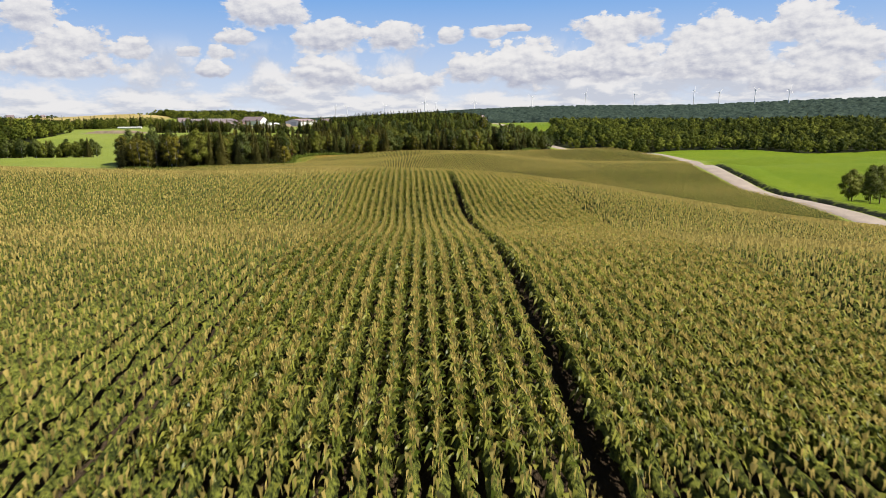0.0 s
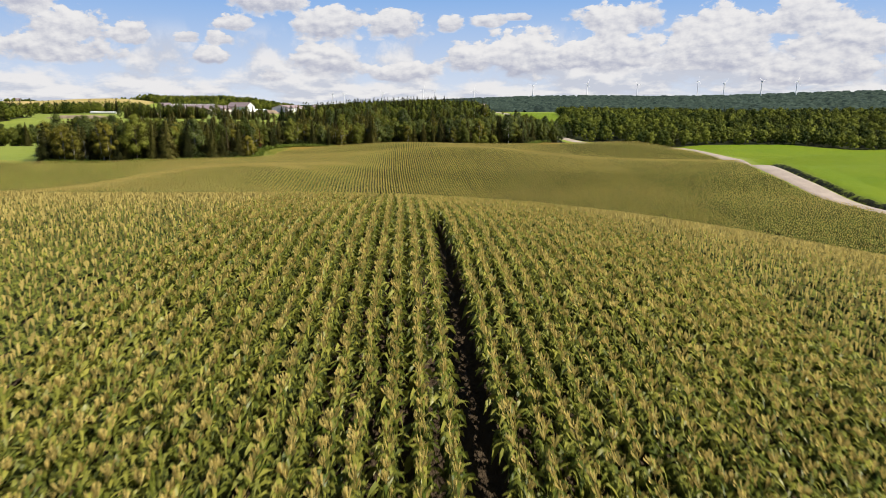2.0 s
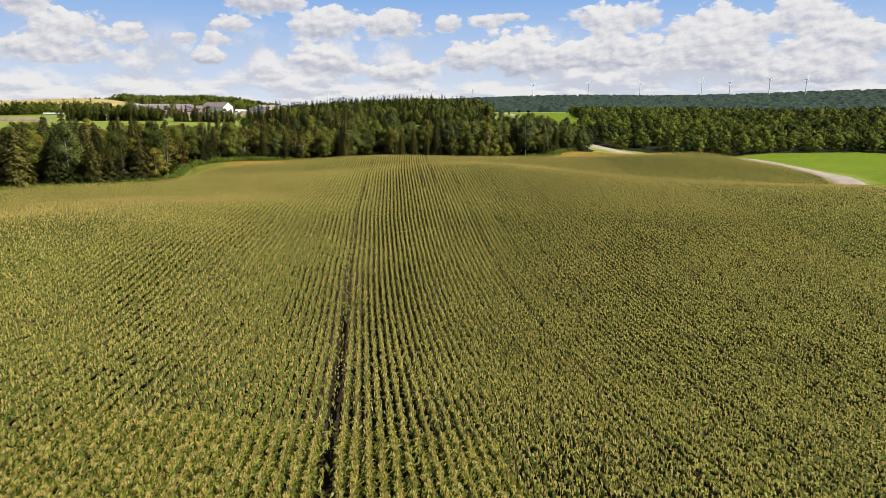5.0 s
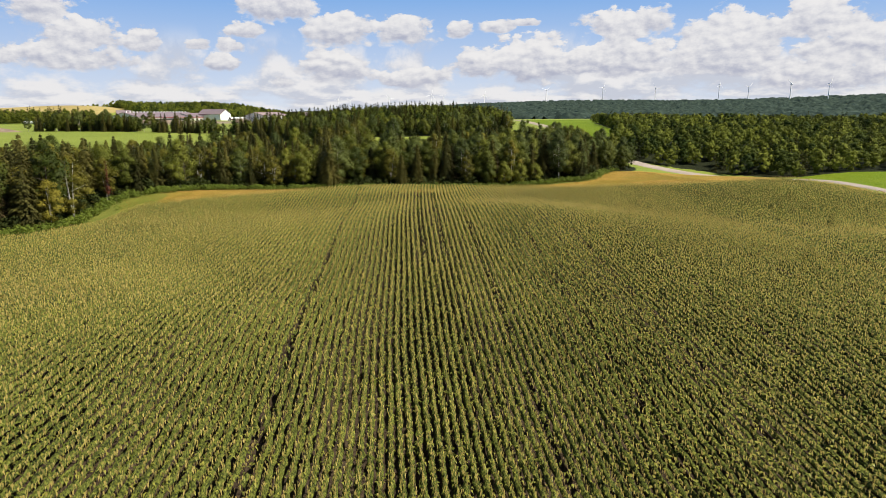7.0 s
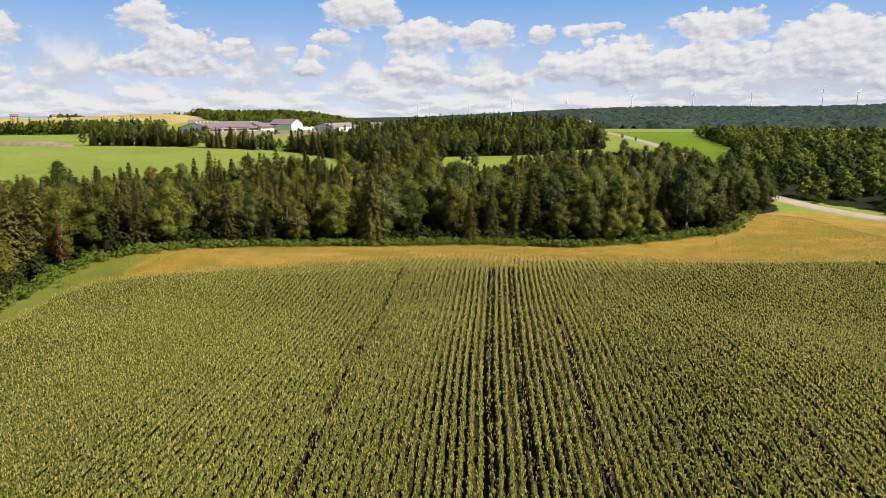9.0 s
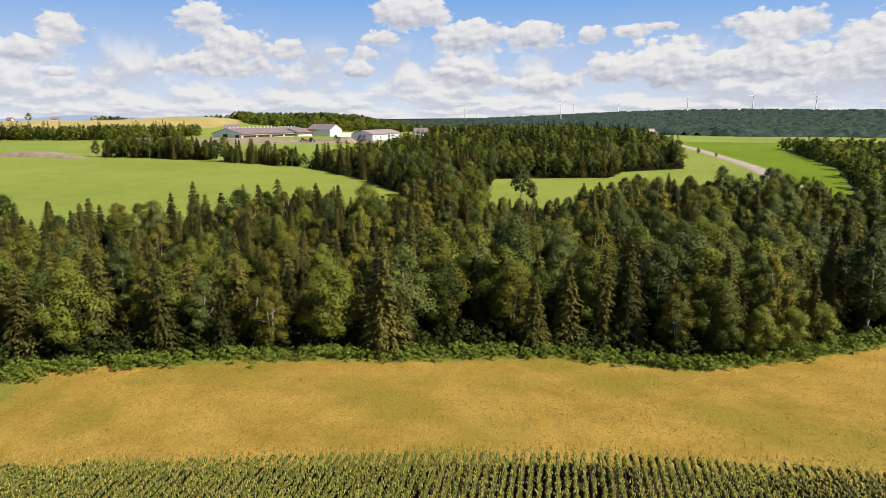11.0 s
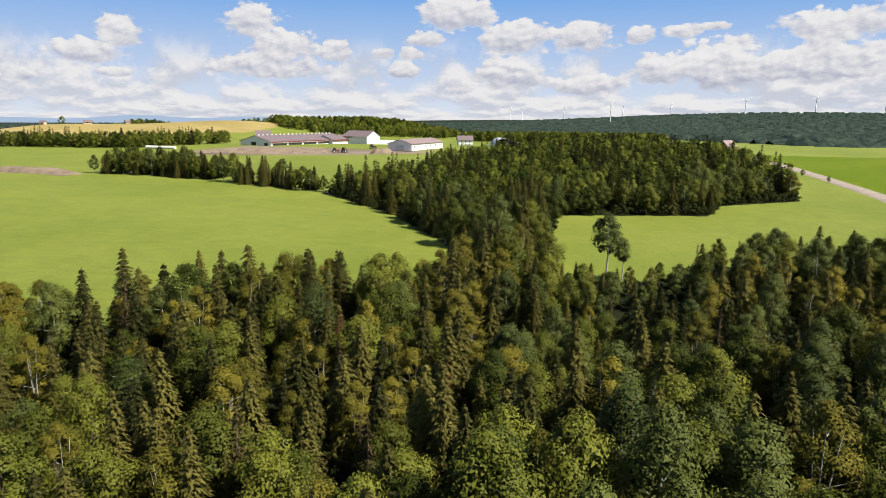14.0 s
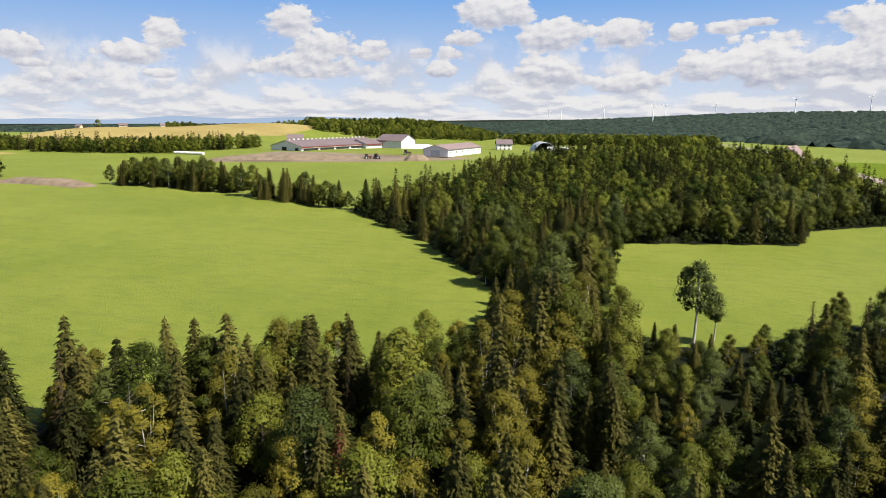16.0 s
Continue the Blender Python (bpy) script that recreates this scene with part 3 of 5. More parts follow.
def maize_template(leaves, r, fine):
    """One maize plant 2.3 m high: arching leaves and a tassel. Triangles only."""
    co, fa, ma = [], [], []

    def tri(pts, m):
        i = len(co)
        co.extend(pts)
        for q in range(len(pts) - 2):
            fa.append((i + q, i + q + 1, i + q + 2) if q % 2 == 0 else (i + q + 1, i + q, i + q + 2))
            ma.append(m)
    for k in range(leaves):
        a = math.pi * (k % 2) + math.pi / 2 + r.normal(0, .6)
        z0 = 0.80 + 1.12 * (k + r.uniform(0, .8)) / leaves
        ln = r.uniform(0.42, 0.66) * (1.12 - 0.25 * k / leaves)
        wd = (0.050 if fine else 0.085) * r.uniform(.75, 1.25)
        c, s = math.cos(a), math.sin(a)
        at = lambda d, side, z: (c * d - s * side, s * d + c * side, z)
        rise, drop = r.uniform(.10, .36), r.uniform(.02, .40)
        roll = r.uniform(-.05, .05)
        if fine:
            tri([at(0, 0, z0), at(ln * .45, -wd, z0 + rise + roll), at(ln * .45, wd, z0 + rise - roll), at(ln * .8, -wd * .6, z0 + rise * .8), at(ln, 0, z0 + rise - drop)], 0)
        else:
            tri([at(0, 0, z0), at(ln * .55, -wd, z0 + rise), at(ln * .55, wd, z0 + rise), at(ln, 0, z0 + rise - drop)], 0)
    for k in range(8 if fine else 3):
        a, t = r.uniform(0, 6.283), r.uniform(0.04, 0.21)
        c, s, z0, wd = math.cos(a), math.sin(a), 1.90, (0.021 if fine else 0.04)
        tri([(0, 0, z0), (c * t - s * wd, s * t + c * wd, z0 + r.uniform(.14, .34)), (c * t + s * wd, s * t - c * wd, z0 + r.uniform(.14, .34))], 1)
    return np.array(co, float), np.array(fa), np.array(ma)


def maize_zone(keep, step, leaves, fine, seed, variants=5, size=1.0):
    """Plants along the rows where keep(x, y) holds."""
    r = np.random.default_rng(seed)
    rows = np.arange(-174.0, 122, ROW)
    rows = rows - rows[np.argmin(np.abs(rows))]
    px, py = [], []
    for x in rows:
        y = np.arange(-268, 116, step)
        y = y + r.uniform(-.4, .4, len(y)) * step
        bare = np.full(len(y), 0.03)
        for wx, b, ya, yb in WHEELINGS:
            if abs(x - wx) < ROW * 0.5:
                bare = np.where((y > ya) & (y < yb), b, bare)
        gone = r.random(len(y)) < bare
        px.append((x + bend(y) + r.normal(0, .045, len(y)))[~gone]), py.append(y[~gone])
    px, py = np.concatenate(px), np.concatenate(py)
    ok = inside(CORN, px, py) & keep(px, py)
    px, py = px[ok], py[ok]
    z = H(px, py)
    v = r.integers(0, variants, len(px))
    out = []
    rr = np.random.default_rng(seed + 1)
    hgt = 0.93 + 0.14 * r.random(len(px))
    for k in range(variants):
        t = maize_template(leaves, rr, fine)
        s = v == k
        sc = np.stack([np.full(s.sum(), size), np.full(s.sum(), size), hgt[s]], -1) / UNIT
        out.append(spread(*t, np.stack([px[s], py[s], z[s]], -1), r.normal(0, .25, s.sum()) + math.pi * r.integers(0, 2, s.sum()), sc))
    return joined(out)


def open_rows(r, step, zone):
    """Places along the rows, row by row: x, y, whether something grows there."""
    y = np.arange(-270, 118, step)
    X, Y, ok = [], [], []
    sown = np.arange(-174.0, 122, ROW)
    for x in sown - sown[np.argmin(np.abs(sown))]:
        bare = np.full(len(y), 0.0)
        for wx, b, ya, yb in WHEELINGS:
            if abs(x - wx) < ROW * 0.5:
                bare = np.where((y > ya) & (y < yb), b, bare)
        px = x + bend(y) + r.normal(0, .05, len(y))
        X.append(px), Y.append(y), ok.append((r.random(len(y)) >= bare) & inside(CORN, px, y) & zone(px, y))
    return np.array(X), np.array(Y), np.array(ok)


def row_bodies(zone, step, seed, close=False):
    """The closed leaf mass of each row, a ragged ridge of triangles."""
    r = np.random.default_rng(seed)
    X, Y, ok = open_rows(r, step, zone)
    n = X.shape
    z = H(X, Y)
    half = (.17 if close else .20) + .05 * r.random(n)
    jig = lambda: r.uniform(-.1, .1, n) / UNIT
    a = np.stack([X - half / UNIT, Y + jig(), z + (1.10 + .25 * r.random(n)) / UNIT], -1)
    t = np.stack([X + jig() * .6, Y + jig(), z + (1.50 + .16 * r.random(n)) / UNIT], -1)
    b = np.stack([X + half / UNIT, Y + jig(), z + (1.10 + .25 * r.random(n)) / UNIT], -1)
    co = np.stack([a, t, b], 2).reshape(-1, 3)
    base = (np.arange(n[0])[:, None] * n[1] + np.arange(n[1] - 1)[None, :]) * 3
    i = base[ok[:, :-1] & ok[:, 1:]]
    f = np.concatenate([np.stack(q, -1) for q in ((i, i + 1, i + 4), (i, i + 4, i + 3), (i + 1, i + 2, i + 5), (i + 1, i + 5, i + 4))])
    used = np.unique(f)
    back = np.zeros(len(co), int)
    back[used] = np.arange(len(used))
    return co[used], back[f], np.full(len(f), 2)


def row_sprigs(zone, step, seed, wide=1.0, leaf=True):
    """Single arching leaves or tassel spikes along the rows."""
    r = np.random.default_rng(seed)
    X, Y, ok = open_rows(r, step, zone)
    X, Y = X[ok], Y[ok] + r.uniform(-.5, .5, ok.sum()) * step
    z = H(X, Y)
    out = []
    v = r.integers(0, 6, len(X))
    for k in range(6):
        if leaf:
            ln, wd, up, dn = r.uniform(.34, .52) * (.8 if wide < 1.3 else 1), .075 * wide, r.uniform(.04, .24), r.uniform(.02, .32)
            t = np.array([(0, 0, 1.30), (ln * .55, -wd, 1.30 + up), (ln * .55, wd, 1.30 + up), (ln, 0, 1.30 + up - dn)])
            f, m = np.array([(0, 1, 2), (1, 3, 2)]), np.array([0, 0])
        else:
            wd, ln = .046 * wide, r.uniform(-.06, .06)
            t = np.array([(-wd, ln, 2.06 + r.uniform(0, .16)), (wd, -ln, 2.06 + r.uniform(0, .16)), (r.uniform(-.06, .06), r.uniform(-.06, .06), 1.80)])
            f, m = np.array([(0, 1, 2)]), np.array([1])
        s = v == k
        turn = np.where(r.random(s.sum()) < .5, 1, -1) * math.pi / 2 + r.normal(0, 1.1, s.sum()) if leaf else r.uniform(0, 6.283, s.sum())
        pl = np.stack([X[s] + r.normal(0, .06, s.sum()), Y[s], z[s] + (r.uniform(-.26, .28, s.sum()) if leaf else r.uniform(-.10, .10, s.sum()))], -1)
        out.append(spread(t, f, m, pl, turn, np.full(s.sum(), 1 / UNIT)))
    return joined(out)


near = lambda x, y: (np.abs(x - bend(y)) < 17.5 * ROW) & (y > -180) & (y < -58)
near_body = lambda x, y: (np.abs(x - bend(y)) < 17.5 * ROW) & (y > -180.7) & (y < -57.3)
middle = lambda x, y: (np.abs(x - bend(y)) < 39.5 * ROW) & (y > -186) & ~near(x, y)
outer = lambda x, y: (y > -206) & (np.abs(x - bend(y)) < 108.5 * ROW) & ~near(x, y) & ~middle(x, y)
fringe = lambda x, y: (np.abs(x - bend(y)) >= 108.5 * ROW) & (((x > -100) & (y > -165)) | (y > -60))
beyond = lambda x, y: ~near(x, y) & ~middle(x, y) & ~outer(x, y) & ~fringe(x, y)
crop = thing("maize_crop", 0, -60, 0.0, 0, "ripening green maize crop with tan tassels in straight rows", "maize", kind="stuff")
crop.matrix_basis = Matrix()
CORN_MATS = [MAT["corn"], MAT["tassel"], MAT["cornbody"]]
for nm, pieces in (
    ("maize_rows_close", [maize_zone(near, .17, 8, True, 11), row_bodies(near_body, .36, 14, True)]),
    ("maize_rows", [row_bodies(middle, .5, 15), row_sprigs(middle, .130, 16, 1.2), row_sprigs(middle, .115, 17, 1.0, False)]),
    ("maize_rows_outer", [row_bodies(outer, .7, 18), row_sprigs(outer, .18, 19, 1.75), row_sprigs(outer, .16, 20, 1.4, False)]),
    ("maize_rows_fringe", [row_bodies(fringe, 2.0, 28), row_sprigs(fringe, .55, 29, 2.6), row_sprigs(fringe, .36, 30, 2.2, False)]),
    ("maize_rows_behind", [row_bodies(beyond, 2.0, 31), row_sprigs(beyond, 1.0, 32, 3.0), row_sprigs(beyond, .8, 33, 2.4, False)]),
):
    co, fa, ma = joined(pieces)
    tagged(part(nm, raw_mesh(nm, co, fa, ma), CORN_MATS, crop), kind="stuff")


# ---------------------------------------------------------------- trees
def trunk_arrays(h, r0, bend=0.0, sides=6, rings=4, top=0.12, x0=0.0, y0=0.0, lean=(0, 0)):
    co, fa = [], []
    for k in range(rings + 1):
        t = k / rings
        rad = r0 * (1 - t) ** 0.8 + r0 * top * t
        cx, cy = x0 + lean[0] * t + bend * math.sin(t * 3.0), y0 + lean[1] * t
        for s in range(sides):
            a = 6.2832 * s / sides
            co.append((cx + rad * math.cos(a), cy + rad * math.sin(a), h * t))
    for k in range(rings):
        for s in range(sides):
            a, b = k * sides + s, k * sides + (s + 1) % sides
            fa += [(a, b, b + sides), (a, b + sides, a + sides)]
    return np.array(co, float), np.array(fa), np.zeros(len(fa), int)


def limb(p, q, r0, sides=4):
    p, q = np.array(p, float), np.array(q, float)
    d = q - p
    u = np.cross(d, (0.3, 0.2, 1.0))
    u /= np.linalg.norm(u) + 1e-9
    v = np.cross(d, u)
    v /= np.linalg.norm(v) + 1e-9
    co = []
    for c, rad in ((p, r0), (q, r0 * .3)):
        for s in range(sides):
            a = 6.2832 * s / sides
            co.append(c + rad * (u * math.cos(a) + v * math.sin(a)))
    fa = []
    for s in range(sides):
        a, b = s, (s + 1) % sides
        fa += [(a, b, b + sides), (a, b + sides, a + sides)]
    return np.array(co), np.array(fa), np.zeros(len(fa), int)


def cards(p, out, size, r, tilt=.32, long=1.0):
    """One small leaf spray, a triangle, at each place, roughly facing its way out."""
    n = len(p)
    o = out + r.normal(0, tilt, (n, 3))
    u = np.cross(o, r.normal(0, 1, (n, 3)))
    u /= np.linalg.norm(u, axis=1, keepdims=True) + 1e-9
    v = np.cross(o, u)
    v /= np.linalg.norm(v, axis=1, keepdims=True) + 1e-9
    s = (np.asarray(size) * r.uniform(.55, 1.35, n))[:, None]
    co = np.stack([p - u * s * .42 - v * s * .4, p + u * s * .42 - v * s * r.uniform(.1, .5, (n, 1)), p + v * s * .80 * long], 1)
    no = unit(out + r.normal(0, .14, (n, 3)))
    return co.reshape(-1, 3), np.arange(3 * n).reshape(-1, 3), np.zeros(n, int), np.repeat(no, 3, 0)


def spruce_crown(h, width, r, tiers=24, arms=11, start=0.05, thin=0.0, tufts=6, twig=1.0):
    """Drooping boughs in whorls: a thin spine and ragged tufts of twigs along it."""
    tri = []
    for k in range(tiers):
        t = max(0, (k + r.uniform(-.4, .4)) / tiers)
        z = h * (start + (1 - start) * t)
        reach = width * (1 - t) ** 0.8 * r.uniform(.8, 1.08) + 0.10
        n = max(4, int(arms * (0.4 + 0.6 * (1 - t))))
        a0 = r.uniform(0, 6.28)
        for j in range(n):
            if r.random() < thin:
                continue
            a = a0 + 6.2832 * j / n + r.uniform(-.3, .3)
            ln = reach * r.uniform(.72, 1.12)
            c, s = math.cos(a), math.sin(a)
            dr = ln * r.uniform(.18, .42)
            wd = .05 + .07 * ln
            at = lambda d, side, zz: (c * d - s * side, s * d + c * side, zz)
            tri += [at(0, 0, z + .12), at(ln * .7, -wd, z - dr * .5), at(ln, wd * .3, z - dr)]
            m = max(2, int(tufts * (.45 + .55 * ln / width)))
            for q in range(m):
                f = .30 + .70 * (q + r.random()) / m
                sd = r.uniform(-.24, .24) * ln * (1.2 - f * .6)
                tl, tw = twig * r.uniform(.26, .48) * (.5 + .5 * ln / width), twig * r.uniform(.09, .16)
                zz = z - dr * f * f + r.uniform(-.04, .14) * twig + r.uniform(-.22, .22) * (twig - 1)
                da = r.uniform(-.7, .7) + sd * .6
                d0 = ln * f
                ex, ey = math.cos(da) * tl, math.sin(da) * tl
                tri += [at(d0, sd - tw, zz + .05), at(d0 - tw * .5, sd + tw, zz + r.uniform(-.05, .12)), at(d0 + ex, sd + ey, zz - tl * r.uniform(.15, .65))]
    for q in range(int(tiers * arms * .9)):
        t = r.random() ** 1.2 * .9
        z, a, d = h * (start + (1 - start) * t), r.uniform(0, 6.283), width * (1 - t) ** .8 * r.uniform(.12, .55)
        c, s, wd = math.cos(a), math.sin(a), (.15 + .12 * r.random()) * (1.1 - t)
        tri += [(c * d - s * wd, s * d + c * wd, z), (c * d + s * wd, s * d - c * wd, z + .1), (c * (d + wd), s * (d + wd), z - 1.5 * wd)]
    for q in range(9):
        a, z = q * 2.4, h * (.90 + .11 * q / 9)
        c, s = math.cos(a), math.sin(a)
        tri += [(-.06 * s, .06 * c, z), (.06 * s, -.06 * c, z), (.16 * c, .16 * s, z + .22)]
    co = np.array(tri, float)
    mid = co.reshape(-1, 3, 3).mean(1)
    no = unit(mid * np.array([1, 1, 0])) * .85 + np.array([0, 0, .42]) + r.normal(0, .20, mid.shape)
    no = unit(no)
    fa = np.arange(len(co)).reshape(-1, 3)
    tv = co.reshape(-1, 3, 3)
    turned = (np.cross(tv[:, 1] - tv[:, 0], tv[:, 2] - tv[:, 0]) * no).sum(1) < 0
    fa[turned] = fa[turned][:, ::-1]
    return co, fa, np.zeros(len(fa), int), np.repeat(no, 3, 0)


def leaf_crown(h, radius, r, leaves=1500, size=0.28, base=0.25, lobes=15, rise=1.0, tilt=.42):
    """Leaf sprays over many uneven lobes with gaps between them, and larger sprays within that close each lobe."""
    out = []
    mid, half = h * (1 + base) / 2, h * (1 - base) / 2
    w = r.uniform(.5, 1.2, lobes)
    for k in range(lobes):
        t = -1 + 2 * (k + r.uniform(.2, .8)) / lobes
        a = k * 2.39996 + r.uniform(-.5, .5)
        prof = math.sqrt(max(.04, 1 - t * t)) * (1 - .25 * t)
        rad = radius * r.uniform(.26, .46) * (.8 + .35 * prof)
        d = max(0, radius * prof * r.uniform(.7, 1.14) - rad * .7)
        c = np.array([d * math.cos(a), d * math.sin(a), mid + t * (half - rad * .6)])
        per = max(4, int(leaves * w[k] / w.sum()))
        core = max(3, per // 3)
        n = unit(r.normal(0, 1, (per + core, 3)))
        n[:, 2] = np.where(n[:, 2] < -.3, -n[:, 2], n[:, 2])
        deep = np.r_[r.uniform(.70, 1.10, per), r.uniform(.40, .72, core)][:, None]
        p = c + n * rad * deep * np.array([1, 1, rise])
        away = unit((p - np.array([0, 0, mid])) * np.array([1, 1, .7]))
        out.append(cards(p, unit(n + .5 * away + np.array([0, 0, .2])), np.r_[np.full(per, size), np.full(core, size * 2.1)], r, tilt))
    return joined(out)


def branch_set(h, width, r, n, r0, base=.35, rise=.5):
    out = []
    for k in range(n):
        z = h * (base + (0.9 - base) * k / n)
        a = k * 2.4 + r.uniform(-.4, .4)
        ln = width * r.uniform(.5, .9) * (1 - .5 * k / n)
        out.append(limb((0, 0, z), (ln * math.cos(a), ln * math.sin(a), z + ln * rise * r.uniform(.3, 1.2)), r0))
    return out


def make_tree(kind, r, x, y, detail=1.0):
    """One tree with trunk and crown as parts. Returns the thing and its height."""
    if kind == "spruce":
        h, wd = r.uniform(9.0, 11.5), r.uniform(2.4, 2.9)
        trunk, crown, mats = trunk_arrays(h * .96, h * .014), spruce_crown(h, wd, r, 34, 15, .03, 0, 14, 1.0), ("bark", "spruce")
        label = "dark green spruce with drooping boughs in the wood"
    elif kind == "fir":
        h, wd = r.uniform(7.5, 10.0), r.uniform(1.75, 2.2)
        trunk, crown, mats = trunk_arrays(h * .96, h * .013), spruce_crown(h, wd, r, 32, 14, .05, .03, 12, .95), ("bark", "spruce")
        label = "slender dark balsam fir with a pointed top"
    elif kind == "broad":
        h, wd = r.uniform(8.4, 10.4), r.uniform(2.8, 3.5)
        trunk = joined([trunk_arrays(h * .85, h * .015, .15)] + branch_set(h, wd, r, 6, .06))
        crown, mats = leaf_crown(h, wd, r, 5600, .150, .10, 22), ("bark", "broad")
        label = "round-crowned green broadleaf tree in full summer leaf"
    elif kind == "aspen":
        h, wd = r.uniform(9.2, 11.2), r.uniform(2.5, 3.1)
        trunk = joined([trunk_arrays(h * .92, h * .013, .2)] + branch_set(h, wd, r, 8, .05))
        crown, mats = leaf_crown(h, wd, r, 5400, .145, .14, 21, 1.0), ("birch", "aspen")
        label = "tall grey-green aspen with a pale trunk"
    elif kind == "lone":
        h, wd = 10.0, r.uniform(2.3, 2.6)
        trunk = joined([trunk_arrays(h * .94, .17, .18)] + branch_set(h, wd, r, 8, .05, .5))
        crown, mats = leaf_crown(h, wd, r, 2300, .19, .40, 18, 1.0), ("birch", "aspen")
        label = "tall aspen with a long bare pale trunk and a high crown"
    elif kind == "birch":
        h, wd = r.uniform(8.0, 9.6), r.uniform(2.2, 2.8)
        trunk = joined([trunk_arrays(h * .9, .08, .2, lean=(r.uniform(-1, 1), r.uniform(-1, 1))) for _ in range(3)] + branch_set(h, wd, r, 5, .04))
        crown, mats = leaf_crown(h, wd, r, 4400, .14, .08, 18), ("birch", "yellow")
        label = "yellow-green birch with several white stems"
    elif kind == "larch":
        h, wd = r.uniform(7.5, 9.5), r.uniform(1.2, 1.6)
        trunk, crown, mats = trunk_arrays(h * .96, h * .013), spruce_crown(h, wd, r, 22, 9, .10, .25, 4), ("snag", "brown")
        label = "thin browning conifer with sparse boughs"
    elif kind == "red":
        h, wd = r.uniform(7.0, 8.0), r.uniform(.8, 1.0)
        trunk, crown, mats = trunk_arrays(h * .96, h * .012), spruce_crown(h, wd, r, 20, 7, .25, .3, 4), ("snag", "red")
        label = "dead fir with rust-red needles among green trees"
    else:
        h, wd = r.uniform(6.5, 9.0), 1.3
        trunk = joined([trunk_arrays(h, .10, .1)] + branch_set(h, wd, r, 60, .034, .15, .35))
        crown, mats = None, ("snag", None)
        label = "bare grey dead tree with thin twigs"
    ob = thing({"lone": "aspen_tree", "red": "dead_fir", "snag": "dead_tree", "broad": "broadleaf_tree", "larch": "browning_conifer"}.get(kind, kind + "_tree"), x, y, None, 0, label, "tree", {"spruce": "spruces of the wood", "fir": "firs of the wood", "broad": "broadleaf trees of the wood", "aspen": "aspens of the wood", "lone": "aspens of the wood", "birch": "birches of the wood"}.get(kind, "dead and browning trees of the wood"))
    part("trunk", raw_mesh("trunk", *trunk[:2]), MAT[mats[0]], ob)
    if crown:
        part("crown", raw_mesh("crown", *crown[:2], normals=crown[3]), MAT[mats[1]], ob)
    return ob


def scatter(poly, spacing, seed, jitter=.42):
    r = np.random.default_rng(seed)
    p = np.array(poly)
    x0, y0 = p.min(0)
    x1, y1 = p.max(0)
    X, Y = np.meshgrid(np.arange(x0, x1, spacing), np.arange(y0, y1, spacing * .87))
    X = X + (np.arange(X.shape[0]) % 2)[:, None] * spacing / 2
    X, Y = (X + r.uniform(-jitter, jitter, X.shape) * spacing).ravel(), (Y + r.uniform(-jitter, jitter, Y.shape) * spacing).ravel()
    ok = inside(poly, X, Y)
    return X[ok], Y[ok]


tree_rng = np.random.default_rng(21)
KINDS = {"spruce": 5, "fir": 4, "broad": 5, "aspen": 5, "birch": 3, "larch": 3, "red": 2, "snag": 3, "lone": 2}
first = {}


def plant(kind, x, y, scale=1.0):
    """Places a tree: the first few of a kind are built, the others copy them."""
    made = first.setdefault(kind, [])
    if len(made) < KINDS[kind]:
        ob = make_tree(kind, tree_rng, x, y)
        made.append(ob)
        if scale != 1.0:
            ob.scale = (scale,) * 3
        return ob
    src = made[tree_rng.integers(len(made))]
    ob = copy_thing(src, pose(x, y, float(H(x, y)) - .05, tree_rng.uniform(-2, 2), tree_rng.uniform(-2, 2), tree_rng.uniform(0, 360)))
    ob.scale = (scale * tree_rng.uniform(.92, 1.08),) * 2 + (scale,)
    return ob


def mixture(x, y):
    """Which kinds grow where: firs and birches in the west, aspens in the east, spruce along the field."""
    east = 1 / (1 + math.exp(-(x + 12) / 14))
    wts = {"spruce": .31 - .12 * east, "fir": .22 - .10 * east, "broad": .20 + .12 * east, "aspen": .06 + .26 * east, "birch": .20 - .08 * east, "larch": .045 - .025 * east, "red": .003, "snag": .022 - .01 * east}
    if y > 158 and x > -18:
        wts.update({"spruce": .27, "fir": .17, "broad": .26, "aspen": .14, "birch": .16})
    if x > 6 and y > 190:
        wts.update({"spruce": .08, "fir": .06, "broad": .42, "aspen": .40, "birch": .02})
    if x < -28 and y > 132:
        wts.update({"spruce": .29, "fir": .35, "broad": .12, "aspen": .02, "birch": .20})
    ks = list(wts)
    p = np.array([wts[k] for k in ks])
    return ks[tree_rng.choice(len(ks), p=p / p.sum())]


